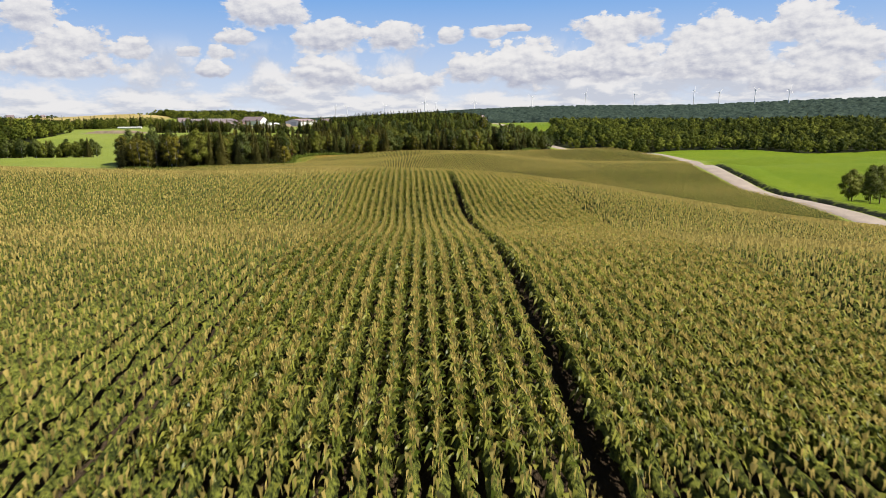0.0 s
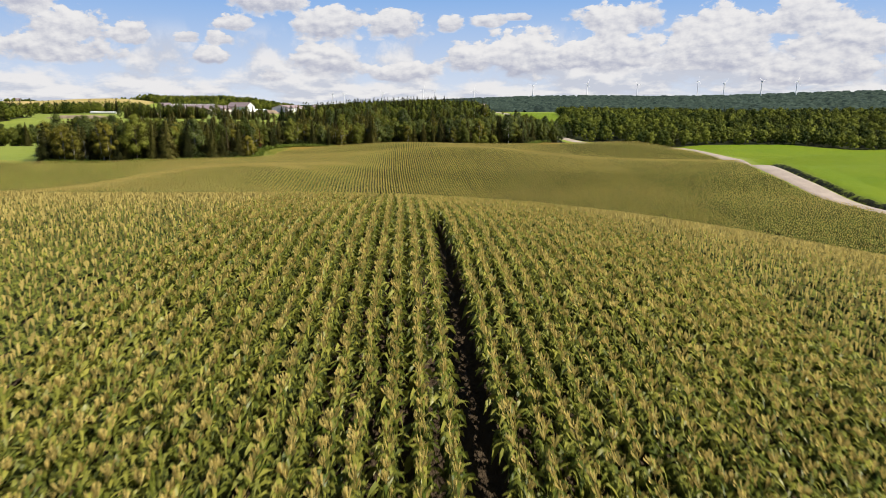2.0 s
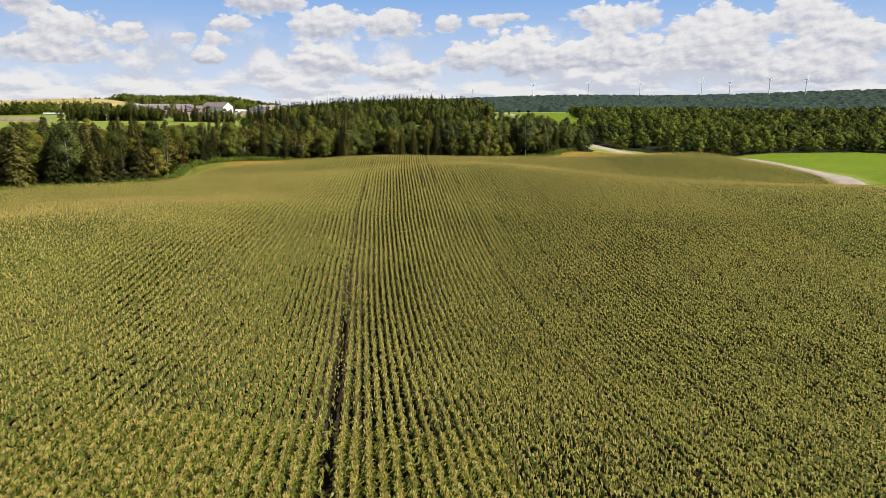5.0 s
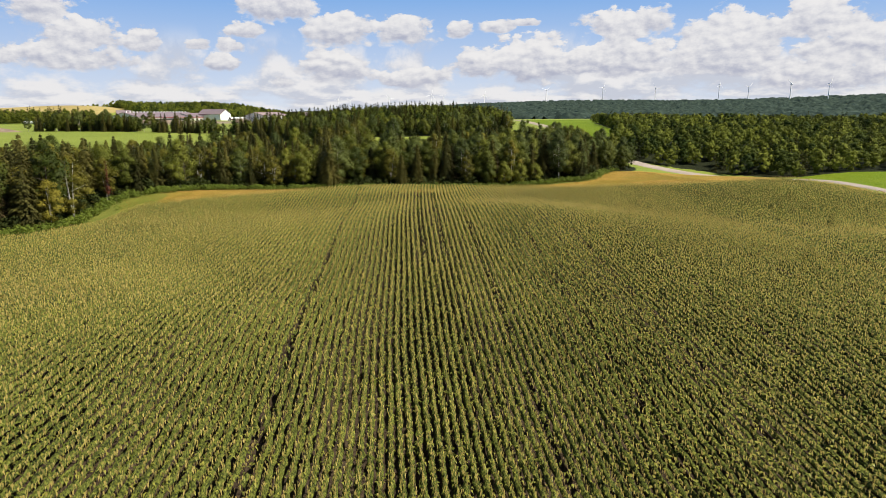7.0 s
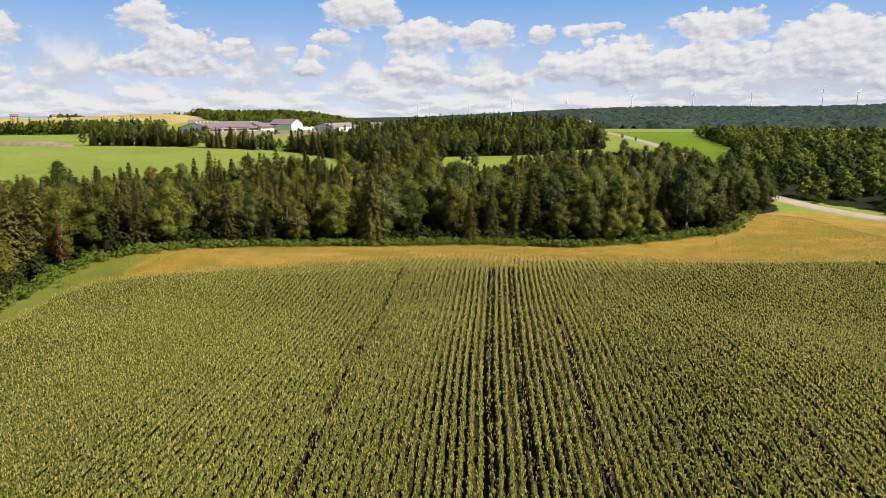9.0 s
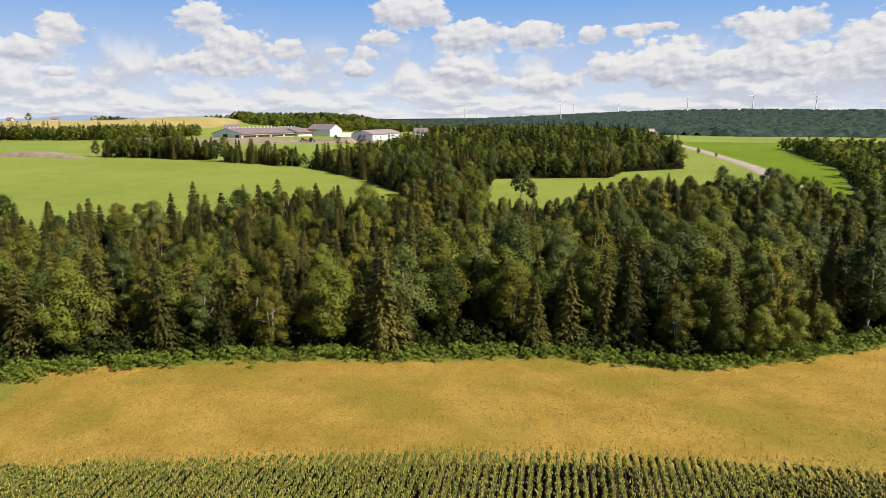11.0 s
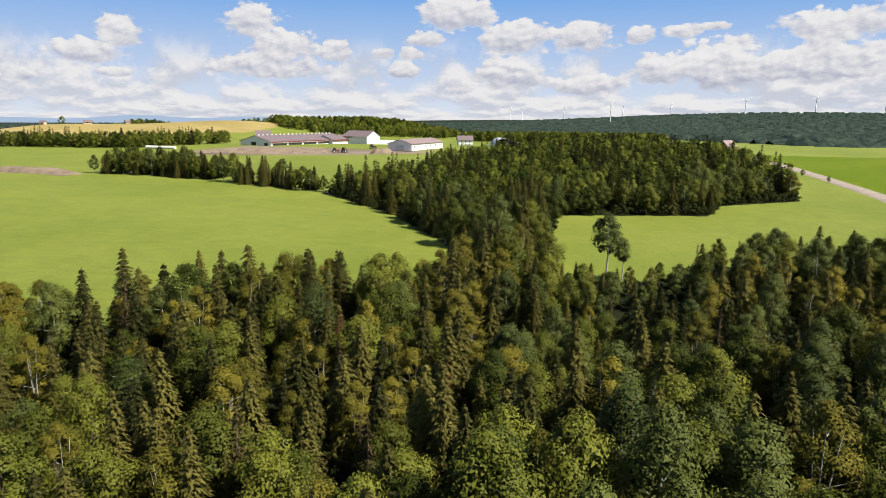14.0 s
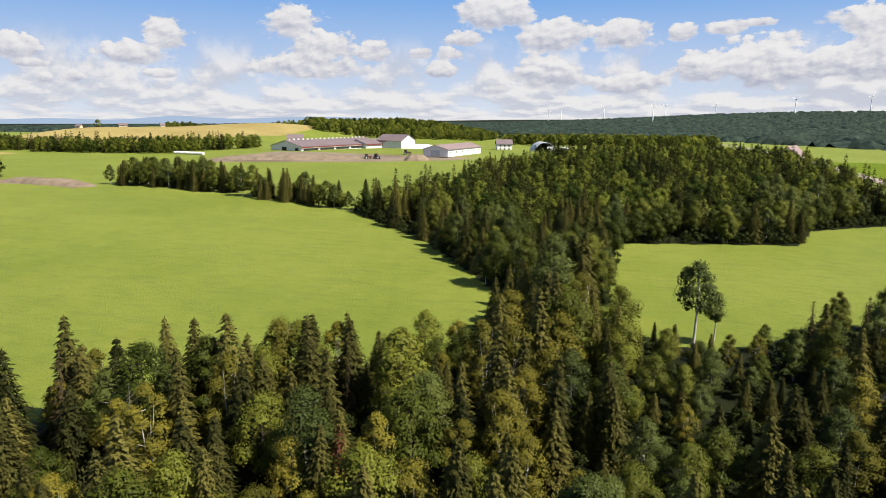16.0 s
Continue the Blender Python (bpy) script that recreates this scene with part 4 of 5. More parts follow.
px, py = scatter(WOOD_FRONT, 4.0, 5)
ok = ((px > -112) | (py < 95)) & ((px - py < -175) | (py < 180) | (px > -4))
ok &= np.random.default_rng(6).random(len(px)) > np.where(px > -20, .13, .05)
px, py = px[ok], py[ok]
edge = edge_distance(WOOD_FRONT, px, py)
for x, y, e in zip(px, py, edge):
    if e > .8:
        if x > -28:
            tall = np.interp(y, [100, 130, 144, 165, 185, 205], [1.22, 1.28, .98, .92, .87, .81])
        else:
            tall = np.interp(y, [95, 120, 138, 150, 172], [1.08, 1.06, 1.02, 1.22, 1.28])
        if x < -52 and y < 104:
            tall = 1.35 if y < 84 else 1.15
        if x > 8 and y > 178:
            tall *= 1.13
        if -53 < x < -37 and y > 163:
            tall *= .60
        if -23 < x < -3 and y > 166:
            tall *= .66
        kind = mixture(x, y)
        if y > 158 and x > -18 and kind in ("spruce", "fir"):
            tall *= .92
        plant(kind, x, y, tree_rng.uniform(.66, 1.0) * tall)


# the wood on the low hill beyond the meadow, spruce in the west and broad crowns in the east
px, py = scatter(WOOD_MID, 4.9, 32)
ok = (py < 262) & (edge_distance(WOOD_MID, px, py) < 15) | (py < 296) & (px > 4)
mid_rest = px[~ok], py[~ok]
for x, y in zip(px[ok], py[ok]):
    conifer = .42 * min(1.7, max(.45, 1.1 - (x + 60) / 110))
    kind = tree_rng.choice(["spruce", "fir", "broad", "aspen", "birch"], p=[conifer * .4, conifer * .6, (1 - conifer) * .66, (1 - conifer) * .30, (1 - conifer) * .04])
    plant(str(kind), x, y, tree_rng.uniform(.72, 1.06) * (.98 if kind in ("spruce", "fir") else .92))


# rows of small trees between the meadows
for poly, conifer in (([(-208, 293), (-202, 310), (-160, 303), (-145, 290), (-150, 282), (-170, 287)], .45), ([(-142, 279), (-140, 289), (-98, 271), (-97, 264)], .5), ([(-225, 120), (-160, 116), (-160, 124), (-225, 134)], .3)):
    px, py = scatter(poly, 3.4, 52)
    for x, y in zip(px, py):
        kind = tree_rng.choice(["spruce", "fir", "broad", "aspen"], p=[conifer * .3, conifer * .7, (1 - conifer) * .7, (1 - conifer) * .3])
        plant(str(kind), x, y, tree_rng.uniform(.55, 1.0) * np.interp(x, [-205, -180, -140, -98], [1.0, 1.08, 1.0, .85]))


# trees that stand out
for kind, x, y, sc in (("lone", -15.0, 190, 1.15), ("lone", -12.4, 192.5, .72), ("spruce", -49.2, 164, 1.0), ("fir", -52, 169, .95), ("fir", -54.5, 166, 1.0), ("fir", -57, 163, .92), ("fir", -59, 160, .98),
                       ("red", -43.3, 148.6, 1.05), ("red", -60, 79, 1.0), ("red", -29, 141, .9), ("spruce", -22, 107, .86), ("birch", -48, 99, .95), ("birch", -38, 103, .9), ("snag", -63, 148, 1.0), ("snag", -53, 168, .95),
                       ("spruce", -93, 266, .95), ("fir", -90.6, 267, .95), ("broad", 12, 110, .62), ("broad", 16, 111, .66), ("broad", 20, 113.5, .62), ("broad", 24, 117, .6), ("broad", 99.5, -33, .82), ("broad", 103, -29, .95), ("broad", 106, -35, .92), ("broad", 101, -39, .75), ("broad", 108, -28, .9), ("fir", -40, 196, .6)):
    plant(kind, x, y, sc)


# ---------------------------------------------------------------- undergrowth along the wood
def clumps(name, xs_, ys_, size, leaf, seed, mat, label, category, leaves=80):
    r = np.random.default_rng(seed)
    temps = [leaf_crown(1.0, .62, r, leaves, leaf, .0, 6, .8) for _ in range(4)]
    v = r.integers(0, 4, len(xs_))
    out = []
    for k in range(4):
        m = v == k
        sc = size * r.uniform(.6, 1.35, m.sum())
        out.append(spread(*temps[k][:3], np.stack([xs_[m], ys_[m], H(xs_[m], ys_[m]) - .1], -1), r.uniform(0, 6.28, m.sum()), sc, temps[k][3]))
    co, fa, ma, no = joined(out)
    return tagged(part(name, raw_mesh(name, co, fa, normals=no), MAT[mat], None, label), category=category, kind="stuff")


front = resample([(-108, 33), (-90, 30.5), (-72, 37.5), (-60.5, 46), (-57.5, 60), (-60, 77), (-59, 84), (-54, 89), (-47, 92.5), (-37, 99.5), (-22, 103), (-7, 108.5), (8, 106.5), (25, 116.5), (39, 123.5), (45, 138), (53, 154)], 0.8)
sr = np.random.default_rng(81)
off = np.concatenate([front + np.array([.1, .2]) + sr.normal(0, 1.1, front.shape) for _ in range(6)])
clumps("edge_shrubs", off[:, 0], off[:, 1], 1.1, .085, 82, "shrub", "low leafy green shrubs along the edge of the wood", "shrubs", 130)
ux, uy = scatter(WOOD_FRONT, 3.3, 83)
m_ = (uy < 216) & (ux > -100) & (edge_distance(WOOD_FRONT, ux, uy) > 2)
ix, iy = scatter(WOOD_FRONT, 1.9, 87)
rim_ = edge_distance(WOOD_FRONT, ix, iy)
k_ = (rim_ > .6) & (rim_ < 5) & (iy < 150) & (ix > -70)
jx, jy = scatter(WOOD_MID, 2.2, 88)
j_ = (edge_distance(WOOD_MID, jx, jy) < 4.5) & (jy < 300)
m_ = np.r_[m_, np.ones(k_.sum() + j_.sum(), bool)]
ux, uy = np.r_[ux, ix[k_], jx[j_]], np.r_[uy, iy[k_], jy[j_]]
clumps("undergrowth", ux[m_], uy[m_], 2.3, .085, 84, "under", "young growth under the trees, coloured dark for their shade", "undergrowth", 150)
for x, y, sc in ((52.8, 349, .30), (57.1, 333, .22), (57.5, 244, .30)):
    plant("broad", x, y, sc)


def dry_grass():
    r = np.random.default_rng(91)
    x, y = r.uniform(-60, 100, 90000), r.uniform(70, 146, 90000)
    ok = inside(STUBBLE, x, y) & (x < 60)
    x, y = x[ok], y[ok]
    t = np.array([(-.05, 0, 0), (.05, 0, 0), (.10, .16, .20), (0, -.05, 0), (.05, .05, 0), (-.16, -.10, .17)])
    co, fa, ma = spread(t, np.array([(0, 1, 2), (3, 4, 5)]), np.array([0, 0]), np.stack([x, y, H(x, y) - .02], -1), r.uniform(0, 6.28, len(x)), r.uniform(.35, .75, len(x)))
    tagged(part("dry_grass", raw_mesh("dry_grass", co, fa), MAT["grass"], None, "short dry golden grass of a mown strip"), category="grass", kind="stuff")


dry_grass()


# ---------------------------------------------------------------- far woods, joined
def simple_templates(seed, fine):
    r = np.random.default_rng(seed)
    con = [spruce_crown(10.6 if fine else 11, 2.5 if fine else 3.2, r, *((22, 10, .0, .1, 6, 1.5) if fine else (11, 7, .03, 0, 3, 3.0))) for _ in range(4)]
    return con + [leaf_crown(8.3 if fine else 9.3, 3.1 if fine else 4.6, r, 1000 if fine else 420, .26 if fine else .58, .0, 12, 1.0, .30) for _ in range(6)]


SIMPLE = {True: simple_templates(3, True), False: simple_templates(4, False)}


def far_wood(name, polys, spacing, seed, conifer=.5, scale=1.0, label="", mat="woods", fine=False):
    r = np.random.default_rng(seed)
    out, tones = [], []
    for q, poly in enumerate(polys):
        x, y = poly if isinstance(poly, tuple) else scatter(poly, spacing, seed + 1 + q)
        is_con = r.random(len(x)) < conifer
        v = np.where(is_con, r.integers(0, 4, len(x)), 4 + r.integers(0, 6, len(x)))
        s = r.uniform(.75, 1.12, len(x)) * scale
        for k in range(10):
            m = v == k
            if m.any():
                c_, f_, m_k, n_k = SIMPLE[fine][k]
                tones.append(np.repeat(r.random(m.sum()), len(c_)))
                out.append(spread(c_, f_, m_k + (0 if k < 4 else 1), np.stack([x[m], y[m], H(x[m], y[m]) - .3], -1), r.uniform(0, 6.28, m.sum()), s[m], n_k))
    co, fa, ma, no = joined(out)
    me = raw_mesh(name, co, fa, ma, normals=no)
    zone_layer(me, "tone", np.concatenate(tones))
    return tagged(part(name, me, [MAT["woodspruce"], MAT[mat]], None, label), category="woods", kind="stuff")


far_wood("wood_beyond_meadow", [mid_rest], 4.9, 31, .42, .98, "mixed spruce and broadleaf wood on a low hill", fine=True)
far_wood("wood_beyond_road", [WOOD_RIGHT], 6.0, 41, .16, .74, "green mixed wood along the edge of bright fields")
far_wood("wood_west", [WOOD_LEFT], 6.5, 45, .15, 1.0, "green broadleaf wood on a slope above the meadow")
far_wood("wood_band", [[(-418, 440), (-345, 436), (-302, 444), (-277, 506), (-290, 520), (-322, 480), (-350, 466), (-415, 470)], [(-490, 458), (-427, 444), (-425, 466), (-490, 482)]], 5.2, 63, .25, 1.15, "dark band of tall trees behind the meadow", fine=True)
far_wood("hill_woods", [[(-560, 745), (-490, 795), (-432, 826), (-372, 775), (-366, 800), (-425, 862), (-500, 840), (-585, 780)], [(-356, 714), (-296, 744), (-231, 768), (-190, 778), (-186, 850), (-240, 890), (-340, 872), (-420, 830)], [(-150, 690), (-100, 660), (20, 690), (40, 780), (-160, 760)], [(-548, 616), (-536, 626), (-540, 632), (-552, 622)]], 7.0, 61, .0, 1.0, "rounded broadleaf woods on the hills behind the farm")


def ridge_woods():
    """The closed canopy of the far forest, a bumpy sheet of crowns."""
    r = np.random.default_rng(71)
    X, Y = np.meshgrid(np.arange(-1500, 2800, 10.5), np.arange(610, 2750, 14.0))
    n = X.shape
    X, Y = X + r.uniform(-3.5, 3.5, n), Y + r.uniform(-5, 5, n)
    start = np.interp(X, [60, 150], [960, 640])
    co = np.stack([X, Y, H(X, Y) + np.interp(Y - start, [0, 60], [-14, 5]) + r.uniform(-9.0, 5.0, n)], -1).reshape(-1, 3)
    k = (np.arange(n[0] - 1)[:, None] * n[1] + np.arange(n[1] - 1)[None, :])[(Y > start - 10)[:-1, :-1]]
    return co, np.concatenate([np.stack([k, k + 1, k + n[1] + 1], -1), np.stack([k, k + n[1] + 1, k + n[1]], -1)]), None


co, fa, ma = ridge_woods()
tagged(part("ridge_forest", raw_mesh("ridge_forest", co, fa), MAT["ridge"], None, "dense dark forest tinted with blue haze over a long distant ridge"), category="forest", kind="stuff")


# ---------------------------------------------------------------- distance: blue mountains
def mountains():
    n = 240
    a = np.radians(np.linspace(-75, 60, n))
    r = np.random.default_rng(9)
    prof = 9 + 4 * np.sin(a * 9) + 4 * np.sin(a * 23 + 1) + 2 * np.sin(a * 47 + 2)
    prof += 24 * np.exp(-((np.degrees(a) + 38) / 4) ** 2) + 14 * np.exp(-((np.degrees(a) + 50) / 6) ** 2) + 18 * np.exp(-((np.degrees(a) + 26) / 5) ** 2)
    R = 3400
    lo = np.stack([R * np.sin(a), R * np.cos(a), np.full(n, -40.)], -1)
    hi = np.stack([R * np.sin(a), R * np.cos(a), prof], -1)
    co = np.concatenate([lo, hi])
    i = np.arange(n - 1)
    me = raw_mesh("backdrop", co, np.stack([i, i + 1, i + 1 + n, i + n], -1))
    # black base with blue emission: distance haze painted as a glow
    m, nd, b = material("blue_haze_glow", 1.0, 0.0)
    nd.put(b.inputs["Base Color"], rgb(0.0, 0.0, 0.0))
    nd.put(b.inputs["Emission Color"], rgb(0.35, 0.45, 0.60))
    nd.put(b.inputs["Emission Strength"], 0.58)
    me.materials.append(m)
    tagged(new("backdrop", me), "low blue mountains in glowing haze on the far horizon", "mountains", kind="structure")


mountains()


# ---------------------------------------------------------------- buildings
def box_bm(sx, sy, sz, x=0, y=0, z=0):
    bm = bmesh.new()
    bmesh.ops.create_cube(bm, size=1.0, matrix=Matrix.LocRotScale((x, y, z + sz / 2), None, (sx, sy, sz)))
    return bm


def gable_walls(lx, ly, eave, ridge, t=.25):
    """Hollow walls of a gabled hall, its ridge along x."""
    bm = bmesh.new()
    prof = [(-ly / 2, 0), (ly / 2, 0), (ly / 2, eave), (0, ridge), (-ly / 2, eave)]
    a = [bm.verts.new((-lx / 2, y, z)) for y, z in prof]
    b = [bm.verts.new((lx / 2, y, z)) for y, z in prof]
    bm.faces.new(a[::-1]), bm.faces.new(b)
    for i in (0, 1, 4):
        j = (i + 1) % 5
        bm.faces.new((a[i], a[j], b[j], b[i]))
    return bm


def gable_roof(lx, ly, eave, ridge, over=.6, thick=.22):
    bm = bmesh.new()
    sl = (ridge - eave) / (ly / 2)
    prof = [(-ly / 2 - over, eave - over * sl), (0, ridge), (ly / 2 + over, eave - over * sl)]
    rings = []
    for x in (-lx / 2 - over, lx / 2 + over):
        rings.append([bm.verts.new((x, y, z + .03)) for y, z in prof] + [bm.verts.new((x, y, z + thick)) for y, z in prof[::-1]])
    a, b = rings
    bm.faces.new(a[::-1]), bm.faces.new(b)
    for i in range(6):
        j = (i + 1) % 6
        bm.faces.new((a[i], a[j], b[j], b[i]))
    bmesh.ops.recalc_face_normals(bm, faces=bm.faces)
    return bm


def hall(name, x, y, z, turn, lx, ly, eave, ridge, label, roof="roof", wall="white"):
    ob = thing(name, x, y, z, turn, label, "house" if "house" in name or name == "cottage" else "barn")
    wl = part("wall", gable_walls(lx, ly, eave, ridge), MAT[wall], ob)
    rf = part("roof", gable_roof(lx, ly, eave, ridge), MAT[roof], ob)
    return ob, wl, rf


def opening(name, parent, sx, sz, x, y, z, mat="dark", deep=.12, frame_mat=None):
    """A door or window set in a long wall (y fixed) of a hall."""
    ob = part(name, box_bm(sx, deep, sz, x, y, z), MAT[mat], parent)
    if frame_mat:
        part("frame", box_bm(sx + .3, deep * .6, .2, x, y, z + sz), MAT[frame_mat], ob)
    return ob


def end_opening(name, parent, sy, sz, x, y, z, mat="dark"):
    return part(name, box_bm(.14, sy, sz, x, y, z), MAT[mat], parent)


barn, barn_wall, barn_roof = hall("cattle_barn", -233, 517, 8.9, 75, 80, 27, 3.8, 7.4, "long white cattle barn with a grey metal roof and red eaves")
part("eave_trim", box_bm(80.8, .25, .55, 0, -14.25, 2.95), MAT["redroof"], barn, "dark red eave board")
for k in range(5):
    opening("vent_opening", barn_wall, 13.4, 1.3, -31.5 + 15.2 * k, -13.5, 1.05)
for k in range(19):
    part("ridge_vent", box_bm(1.0, 1.0, .9, -37 + 4.1 * k, 0, 7.4), MAT["white"], barn_roof, "white ridge ventilator")
end_opening("door", barn_wall, 4.2, 3.4, -40, 1.5, 0)
end_opening("door", barn_wall, 3.0, 2.8, -40, -9.5, 0)
annex, annex_wall, _ = hall("barn_annex", -199, 556, 9.2, -14, 22, 17, 5.4, 9.4, "tall white barn annex with a grey roof beside the long barn")
opening("door", annex_wall, 4.0, 3.6, -8.0, -8.5, 0)
part("eave_trim", box_bm(9, .3, .5, -6.5, -9.0, 4.6), MAT["redroof"], annex, "dark red eave board")
link, link_wall, _ = hall("barn_link", -216, 546, 9.0, 75, 26, 16, 3.6, 6.4, "low white link building with a grey roof between barn and annex")
part("eave_trim", box_bm(26.6, .25, .6, 0, -8.7, 2.7), MAT["redroof"], link, "dark red eave board")
shed, shed_wall, shed_roof = hall("machine_shed", -132.5, 479, 9.4, 81, 46, 15.5, 4.1, 6.4, "white machine shed with a grey-red metal roof", "shedroof")
for k in range(6):
    opening("window", shed_wall, 1.2, .9, -19 + 7.6 * k, -7.75, 1.9)
end_opening("door", shed_wall, 5.5, 3.6, -23, 0, 0, "steel")
house, house_wall, _ = hall("farmhouse", -121, 566, 7.6, 20, 10.5, 9, 5.2, 8.0, "white two-storey farmhouse with a dark roof")
for k in range(3):
    opening("window", house_wall, 1.0, 1.3, -3 + 3 * k, -4.5, 3.3)
    opening("window", house_wall, 1.0, 1.3, -3 + 3 * k, -4.5, .9)
white_house, wh_wall, _ = hall("gabled_house", -272, 540, 10.0, 30, 11, 8, 4.5, 8.2, "white gabled house with steep roofs behind the barn")
opening("window", wh_wall, 1.0, 1.3, 0, -4, 1.2)
cottage, cot_wall, _ = hall("cottage", 48, 488, 9.6, 60, 12, 9, 3.2, 7.4, "cream cottage with a dark red-brown roof behind trees", "shedroof", "cream")
end_opening("window", cot_wall, 1.4, 1.3, -6, 0, 1.4)
low_shed, low_wall, _ = hall("low_shed", -79, 545, 7.4, 10, 15, 10, 3.0, 4.6, "low blue-grey metal shed beside the arched shed", "steel", "steel")
opening("door", low_wall, 3.0, 2.2, -3, -5, 0)


def arched_shed():
    ob = thing("arched_shed", -92, 557, 7.3, 20, "round-roofed grey metal shed with an open front", "shed")
    bm = bmesh.new()
    n, R, L = 16, 7.5, 20.0
    rings = []
    for y in (-L / 2, L / 2):
        rings.append([[bm.verts.new((q * math.cos(math.pi * k / n), y, q * math.sin(math.pi * k / n))) for k in range(n + 1)] for q in (R, R - .25)])
    (a, ai), (b, bi) = rings
    for k in range(n):
        bm.faces.new((a[k], a[k + 1], b[k + 1], b[k]))
        bm.faces.new((ai[k], bi[k], bi[k + 1], ai[k + 1]))
        bm.faces.new((a[k], ai[k], ai[k + 1], a[k + 1]))
        bm.faces.new((b[k], b[k + 1], bi[k + 1], bi[k]))
    bmesh.ops.recalc_face_normals(bm, faces=bm.faces)
    part("roof", bm, MAT["steel"], ob)
    bm = bmesh.new()
    vs = [bm.verts.new(((R - .3) * math.cos(math.pi * k / n), L / 2 - .5, (R - .3) * math.sin(math.pi * k / n))) for k in range(n + 1)]
    bm.faces.new(vs)
    bmesh.ops.solidify(bm, geom=bm.faces[:], thickness=.2)
    part("wall", bm, MAT["dark"], ob)


arched_shed()


def heap_mesh(name, lx, ly, h, seed, flat=.5):
    """An uneven mound with a level crown."""
    r = np.random.default_rng(seed)
    n = 26
    u, v = np.meshgrid(np.linspace(-1, 1, n), np.linspace(-1, 1, n))
    d = np.maximum(np.abs(u), np.abs(v)) * .6 + np.hypot(u, v) * .4
    z = h * np.clip((1 - d) / (1 - flat), 0, 1) ** .8 + r.normal(0, .05 * h, u.shape) * (d < .95)
    co = np.stack([u * lx / 2, v * ly / 2, z - .3], -1).reshape(-1, 3)
    i = (np.arange(n - 1)[:, None] * n + np.arange(n - 1)[None, :]).ravel()
    return raw_mesh(name, co, np.stack([i, i + 1, i + n + 1, i + n], -1), smooth=True)


for nm, x, y, trn, lx, ly, h, mt, lab, cat in (
    ("silage_clamp", -181, 556, 12, 30, 14, 3.0, "plastic", "silage heap under white film beside the barn", "silage"),
    ("earth_bank", -208, 428, 14, 92, 22, 2.6, "soil", "long bank of bare brown earth below the barn", "earth bank"),
    ("soil_heap", -140, 436, 30, 14, 11, 3.2, "soil", "heap of grey-brown soil in the yard", "soil heap"),
    ("covered_heap", 77.5, 100, 20, 2.6, 1.1, .9, "plastic", "small heap under white film at the end of the stubble", "heap"),
    ("earth_bank", -228, 287, -4, 50, 9, 2.2, "soil", "bank of bare earth with a grassy top in the meadow", "earth bank"),
):
    tagged(part(nm, heap_mesh(nm, lx, ly, h, 5), MAT[mt], None, lab), category=cat).matrix_basis = pose(x, y, float(H(x, y)), 0, 0, trn)

tube = thing("silage_tube", -285, 438, None, -10, "long white wrapped silage tube lying on the grass", "silage bales")
for k in range(12):
    bm = bmesh.new()
    bmesh.ops.create_cone(bm, cap_ends=True, segments=14, radius1=.95, radius2=.95, depth=1.9, matrix=Matrix.Translation((-11.5 + 2.05 * k, 0, .85)) @ Matrix.Rotation(radians(90), 4, "Y"))
    bmesh.ops.bevel(bm, geom=[e for e in bm.edges if len(e.link_faces) == 2 and abs(e.calc_face_angle(0)) > 1], offset=.18, segments=2, affect="EDGES")
    part("bale", bm, MAT["plastic"], tube)


def tractor(x, y, turn, mat, label):
    ob = thing("tractor", x, y, None, turn, label, "tractor", "farm machines in the yard")
    bm = box_bm(2.2, .9, .9, 1.1, 0, .9)
    bmesh.ops.bevel(bm, geom=bm.edges[:], offset=.12, segments=2, affect="EDGES")
    part("bonnet", bm, MAT[mat], ob)
    bm = box_bm(1.5, 1.5, 1.6, -.8, 0, 1.2)
    bmesh.ops.bevel(bm, geom=bm.edges[:], offset=.15, segments=2, affect="EDGES")
    cab = part("cab", bm, MAT["dark"], ob)
    part("roof", box_bm(1.7, 1.7, .15, -.8, 0, 2.8), MAT[mat], cab)
    for wx, rad, wy in ((-1.0, .9, .95), (-1.0, .9, -.95), (1.7, .6, .85), (1.7, .6, -.85)):
        bm = bmesh.new()
        bmesh.ops.create_cone(bm, cap_ends=True, segments=18, radius1=rad, radius2=rad, depth=.5, matrix=Matrix.Translation((wx, wy, rad)) @ Matrix.Rotation(radians(90), 4, "X"))
        wheel = part("wheel", bm, MAT["tyre"], ob)
        bm = bmesh.new()
        bmesh.ops.create_cone(bm, cap_ends=True, segments=14, radius1=rad * .5, radius2=rad * .5, depth=.54, matrix=Matrix.Translation((wx, wy, rad)) @ Matrix.Rotation(radians(90), 4, "X"))
        part("rim", bm, MAT["steel"], wheel)


tractor(-167, 434, 30, "machine", "dark red tractor parked in the farm yard")
tractor(-163, 437, 80, "machine", "muddy red tractor with a loader in the yard")
tractor(-158, 470, 10, "machine", "small red tractor beside the barn")
far_farm = [(-519, 638, 40, 9, 6), (-545, 610, 5, 6, 5), (-492, 661, 60, 5, 4)]
for x, y, trn, lx, ly in far_farm:
    ob, wl, _ = hall("distant_farmhouse", x, y, None, trn, lx * .8, ly * .8, 1.9, 3.6, "small pale farm building on the far hill", "roof", "cream")
    opening("window", wl, 1.0, 1.0, 0, -ly * .4, .6)


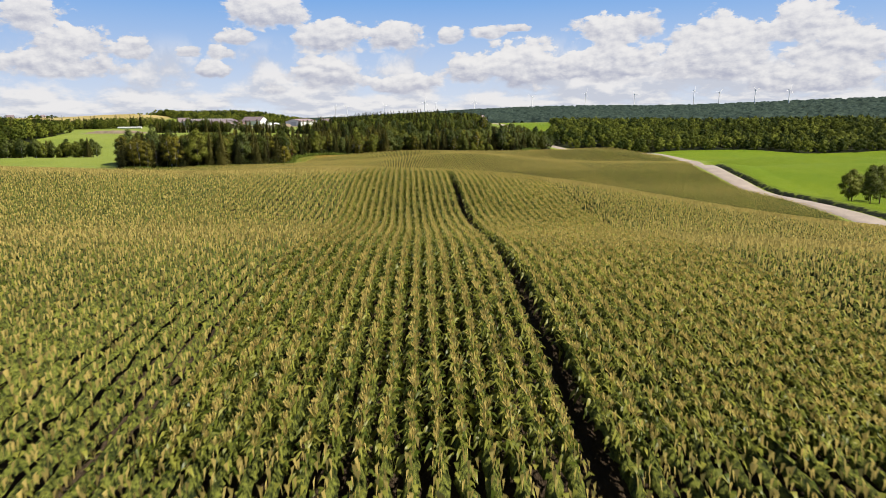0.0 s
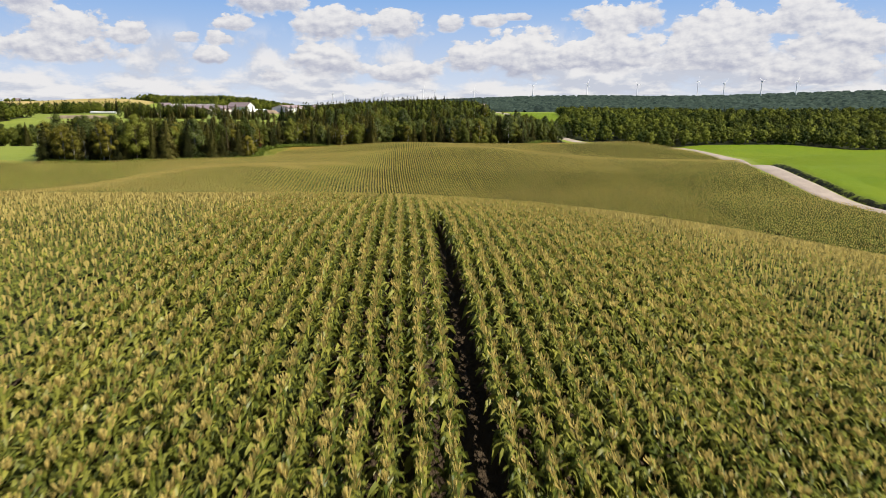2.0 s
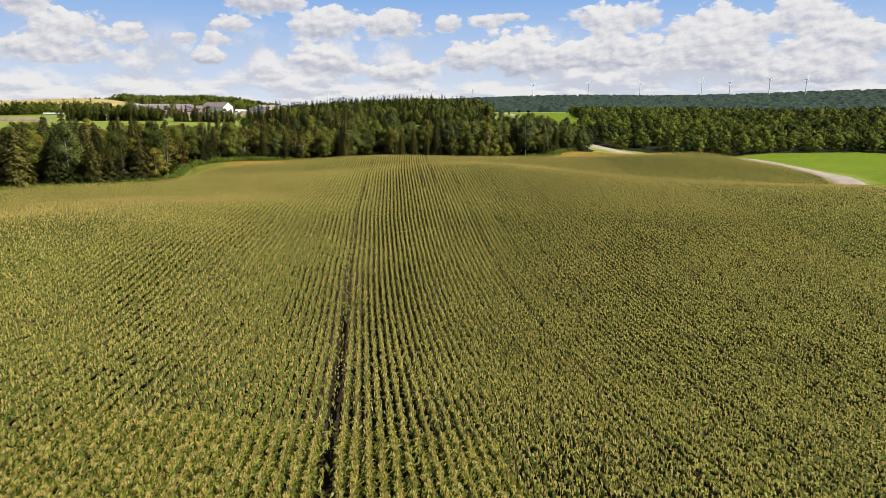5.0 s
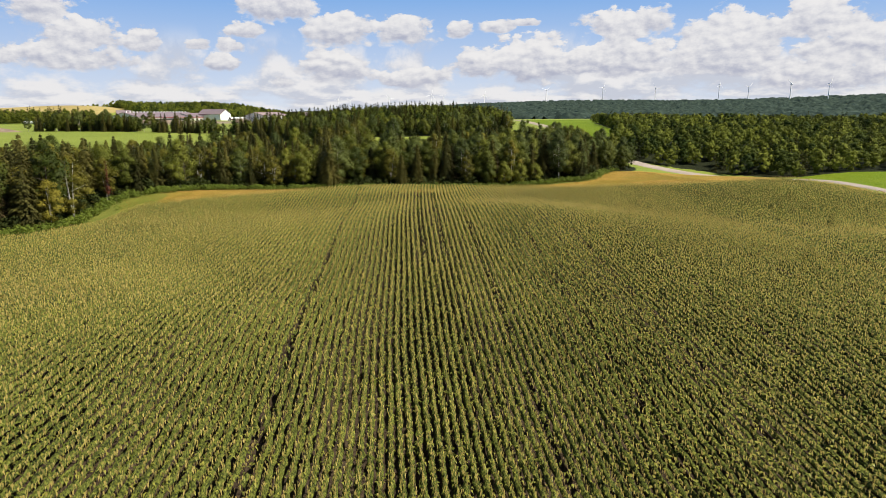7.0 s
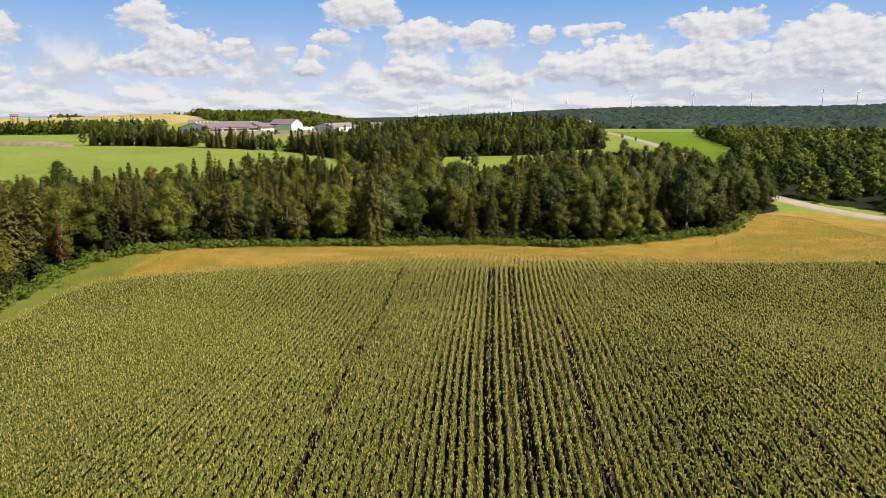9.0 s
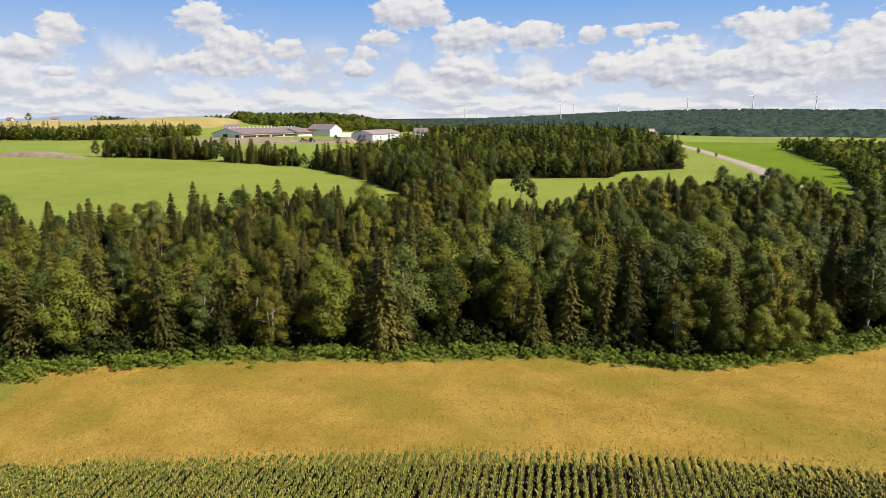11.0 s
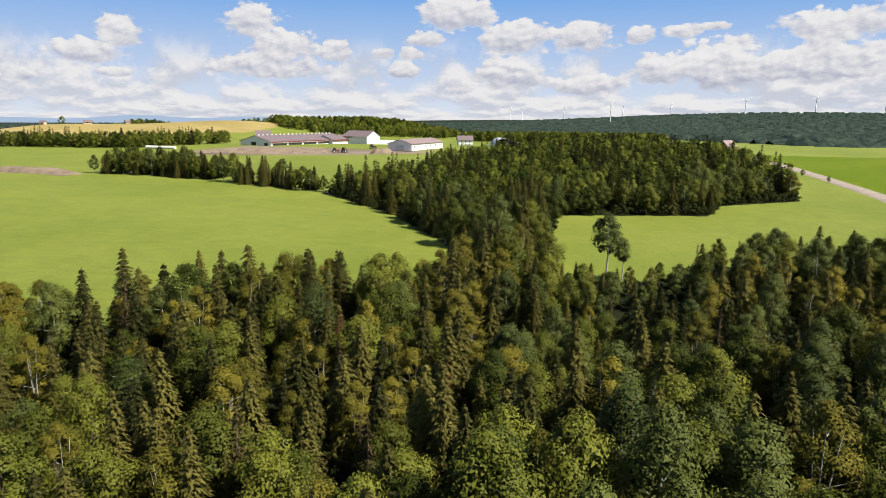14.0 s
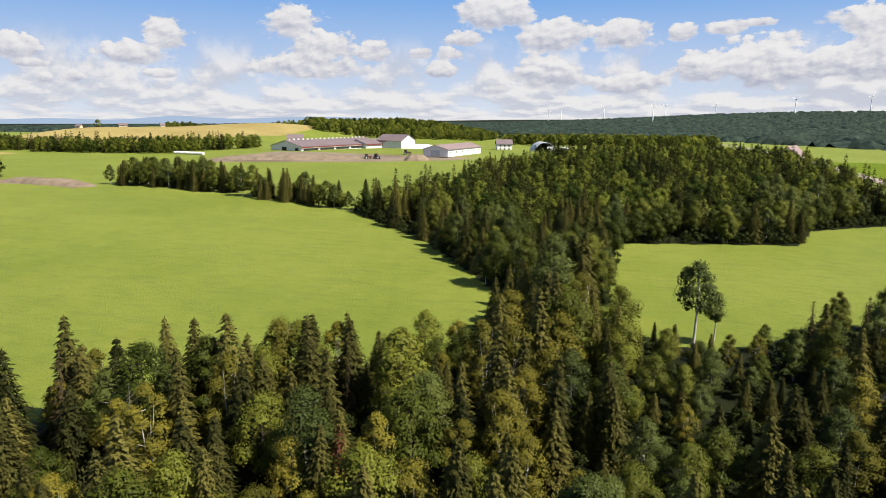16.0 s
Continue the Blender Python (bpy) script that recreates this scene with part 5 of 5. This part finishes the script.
# ---------------------------------------------------------------- wind turbines
def turbine(x, y, hub, turn, spin):
    base = float(H(x, y)) + 6
    ob = thing("wind_turbine", x, y, base, turn, "white three-bladed wind turbine on the forest ridge", "wind turbine", "wind turbines on the ridge")
    hh = hub - base
    part("tower", raw_mesh("tower", *trunk_arrays(hh, 1.6, 0, 10, 3, .55)[:2], smooth=True), MAT["turbine"], ob)
    bm = box_bm(2.6, 6.5, 2.6, 0, 0.8, hh - .6)
    bmesh.ops.bevel(bm, geom=bm.edges[:], offset=.5, segments=2, affect="EDGES")
    part("nacelle", bm, MAT["turbine"], ob)
    bm = bmesh.new()
    bmesh.ops.create_uvsphere(bm, u_segments=10, v_segments=6, radius=1.3, matrix=Matrix.Translation((0, -3.2, hh + .7)))
    part("hub", bm, MAT["turbine"], ob)
    for k in range(3):
        a = spin + k * 2.0944
        bm = bmesh.new()
        L = 20.0
        secs = [(.8, .45, .4), (4, .8, .3), (12, .5, .15), (L, .12, .05)]
        prev = None
        for d, wd, th in secs:
            ring = []
            for u, v in ((-wd, 0), (0, th), (wd, 0), (0, -th)):
                px_, pz_ = d * math.sin(a) + u * math.cos(a), d * math.cos(a) - u * math.sin(a)
                ring.append(bm.verts.new((px_, -3.4 + v, hh + .7 + pz_)))
            if prev:
                for i in range(4):
                    bm.faces.new((prev[i], prev[(i + 1) % 4], ring[(i + 1) % 4], ring[i]))
            else:
                bm.faces.new(ring[::-1])
            prev = ring
        bm.faces.new(prev)
        bmesh.ops.recalc_face_normals(bm, faces=bm.faces)
        part("blade", bm, MAT["turbine"], ob)


WIND = [(170, 2445, 72, 20, .2), (374, 2291, 84, 15, .9), (604, 2428, 97, 25, .4), (781, 2375, 90, 10, 1.5), (1023, 2408, 104, 30, .1), (993, 2109, 86, 20, .7), (985, 1836, 84, 15, 1.2), (1053, 1768, 82, 25, .3),
        (-450, 2974, 66, 20, .5), (-400, 3000, 64, 10, 1.1), (-23, 2126, 66, 25, .3), (22, 2900, 78, 15, .8), (-200, 2700, 64, 20, 1.4)]
for tx, ty, th, ta, ts in WIND:
    turbine(tx, ty, th, ta, ts)


# ---------------------------------------------------------------- plan units to metres
to_metres = Matrix.Scale(UNIT, 4)
for ob in scene.objects:
    if ob.parent is None and ob.type in ("MESH", "EMPTY"):
        ob.matrix_basis = to_metres @ ob.matrix_basis
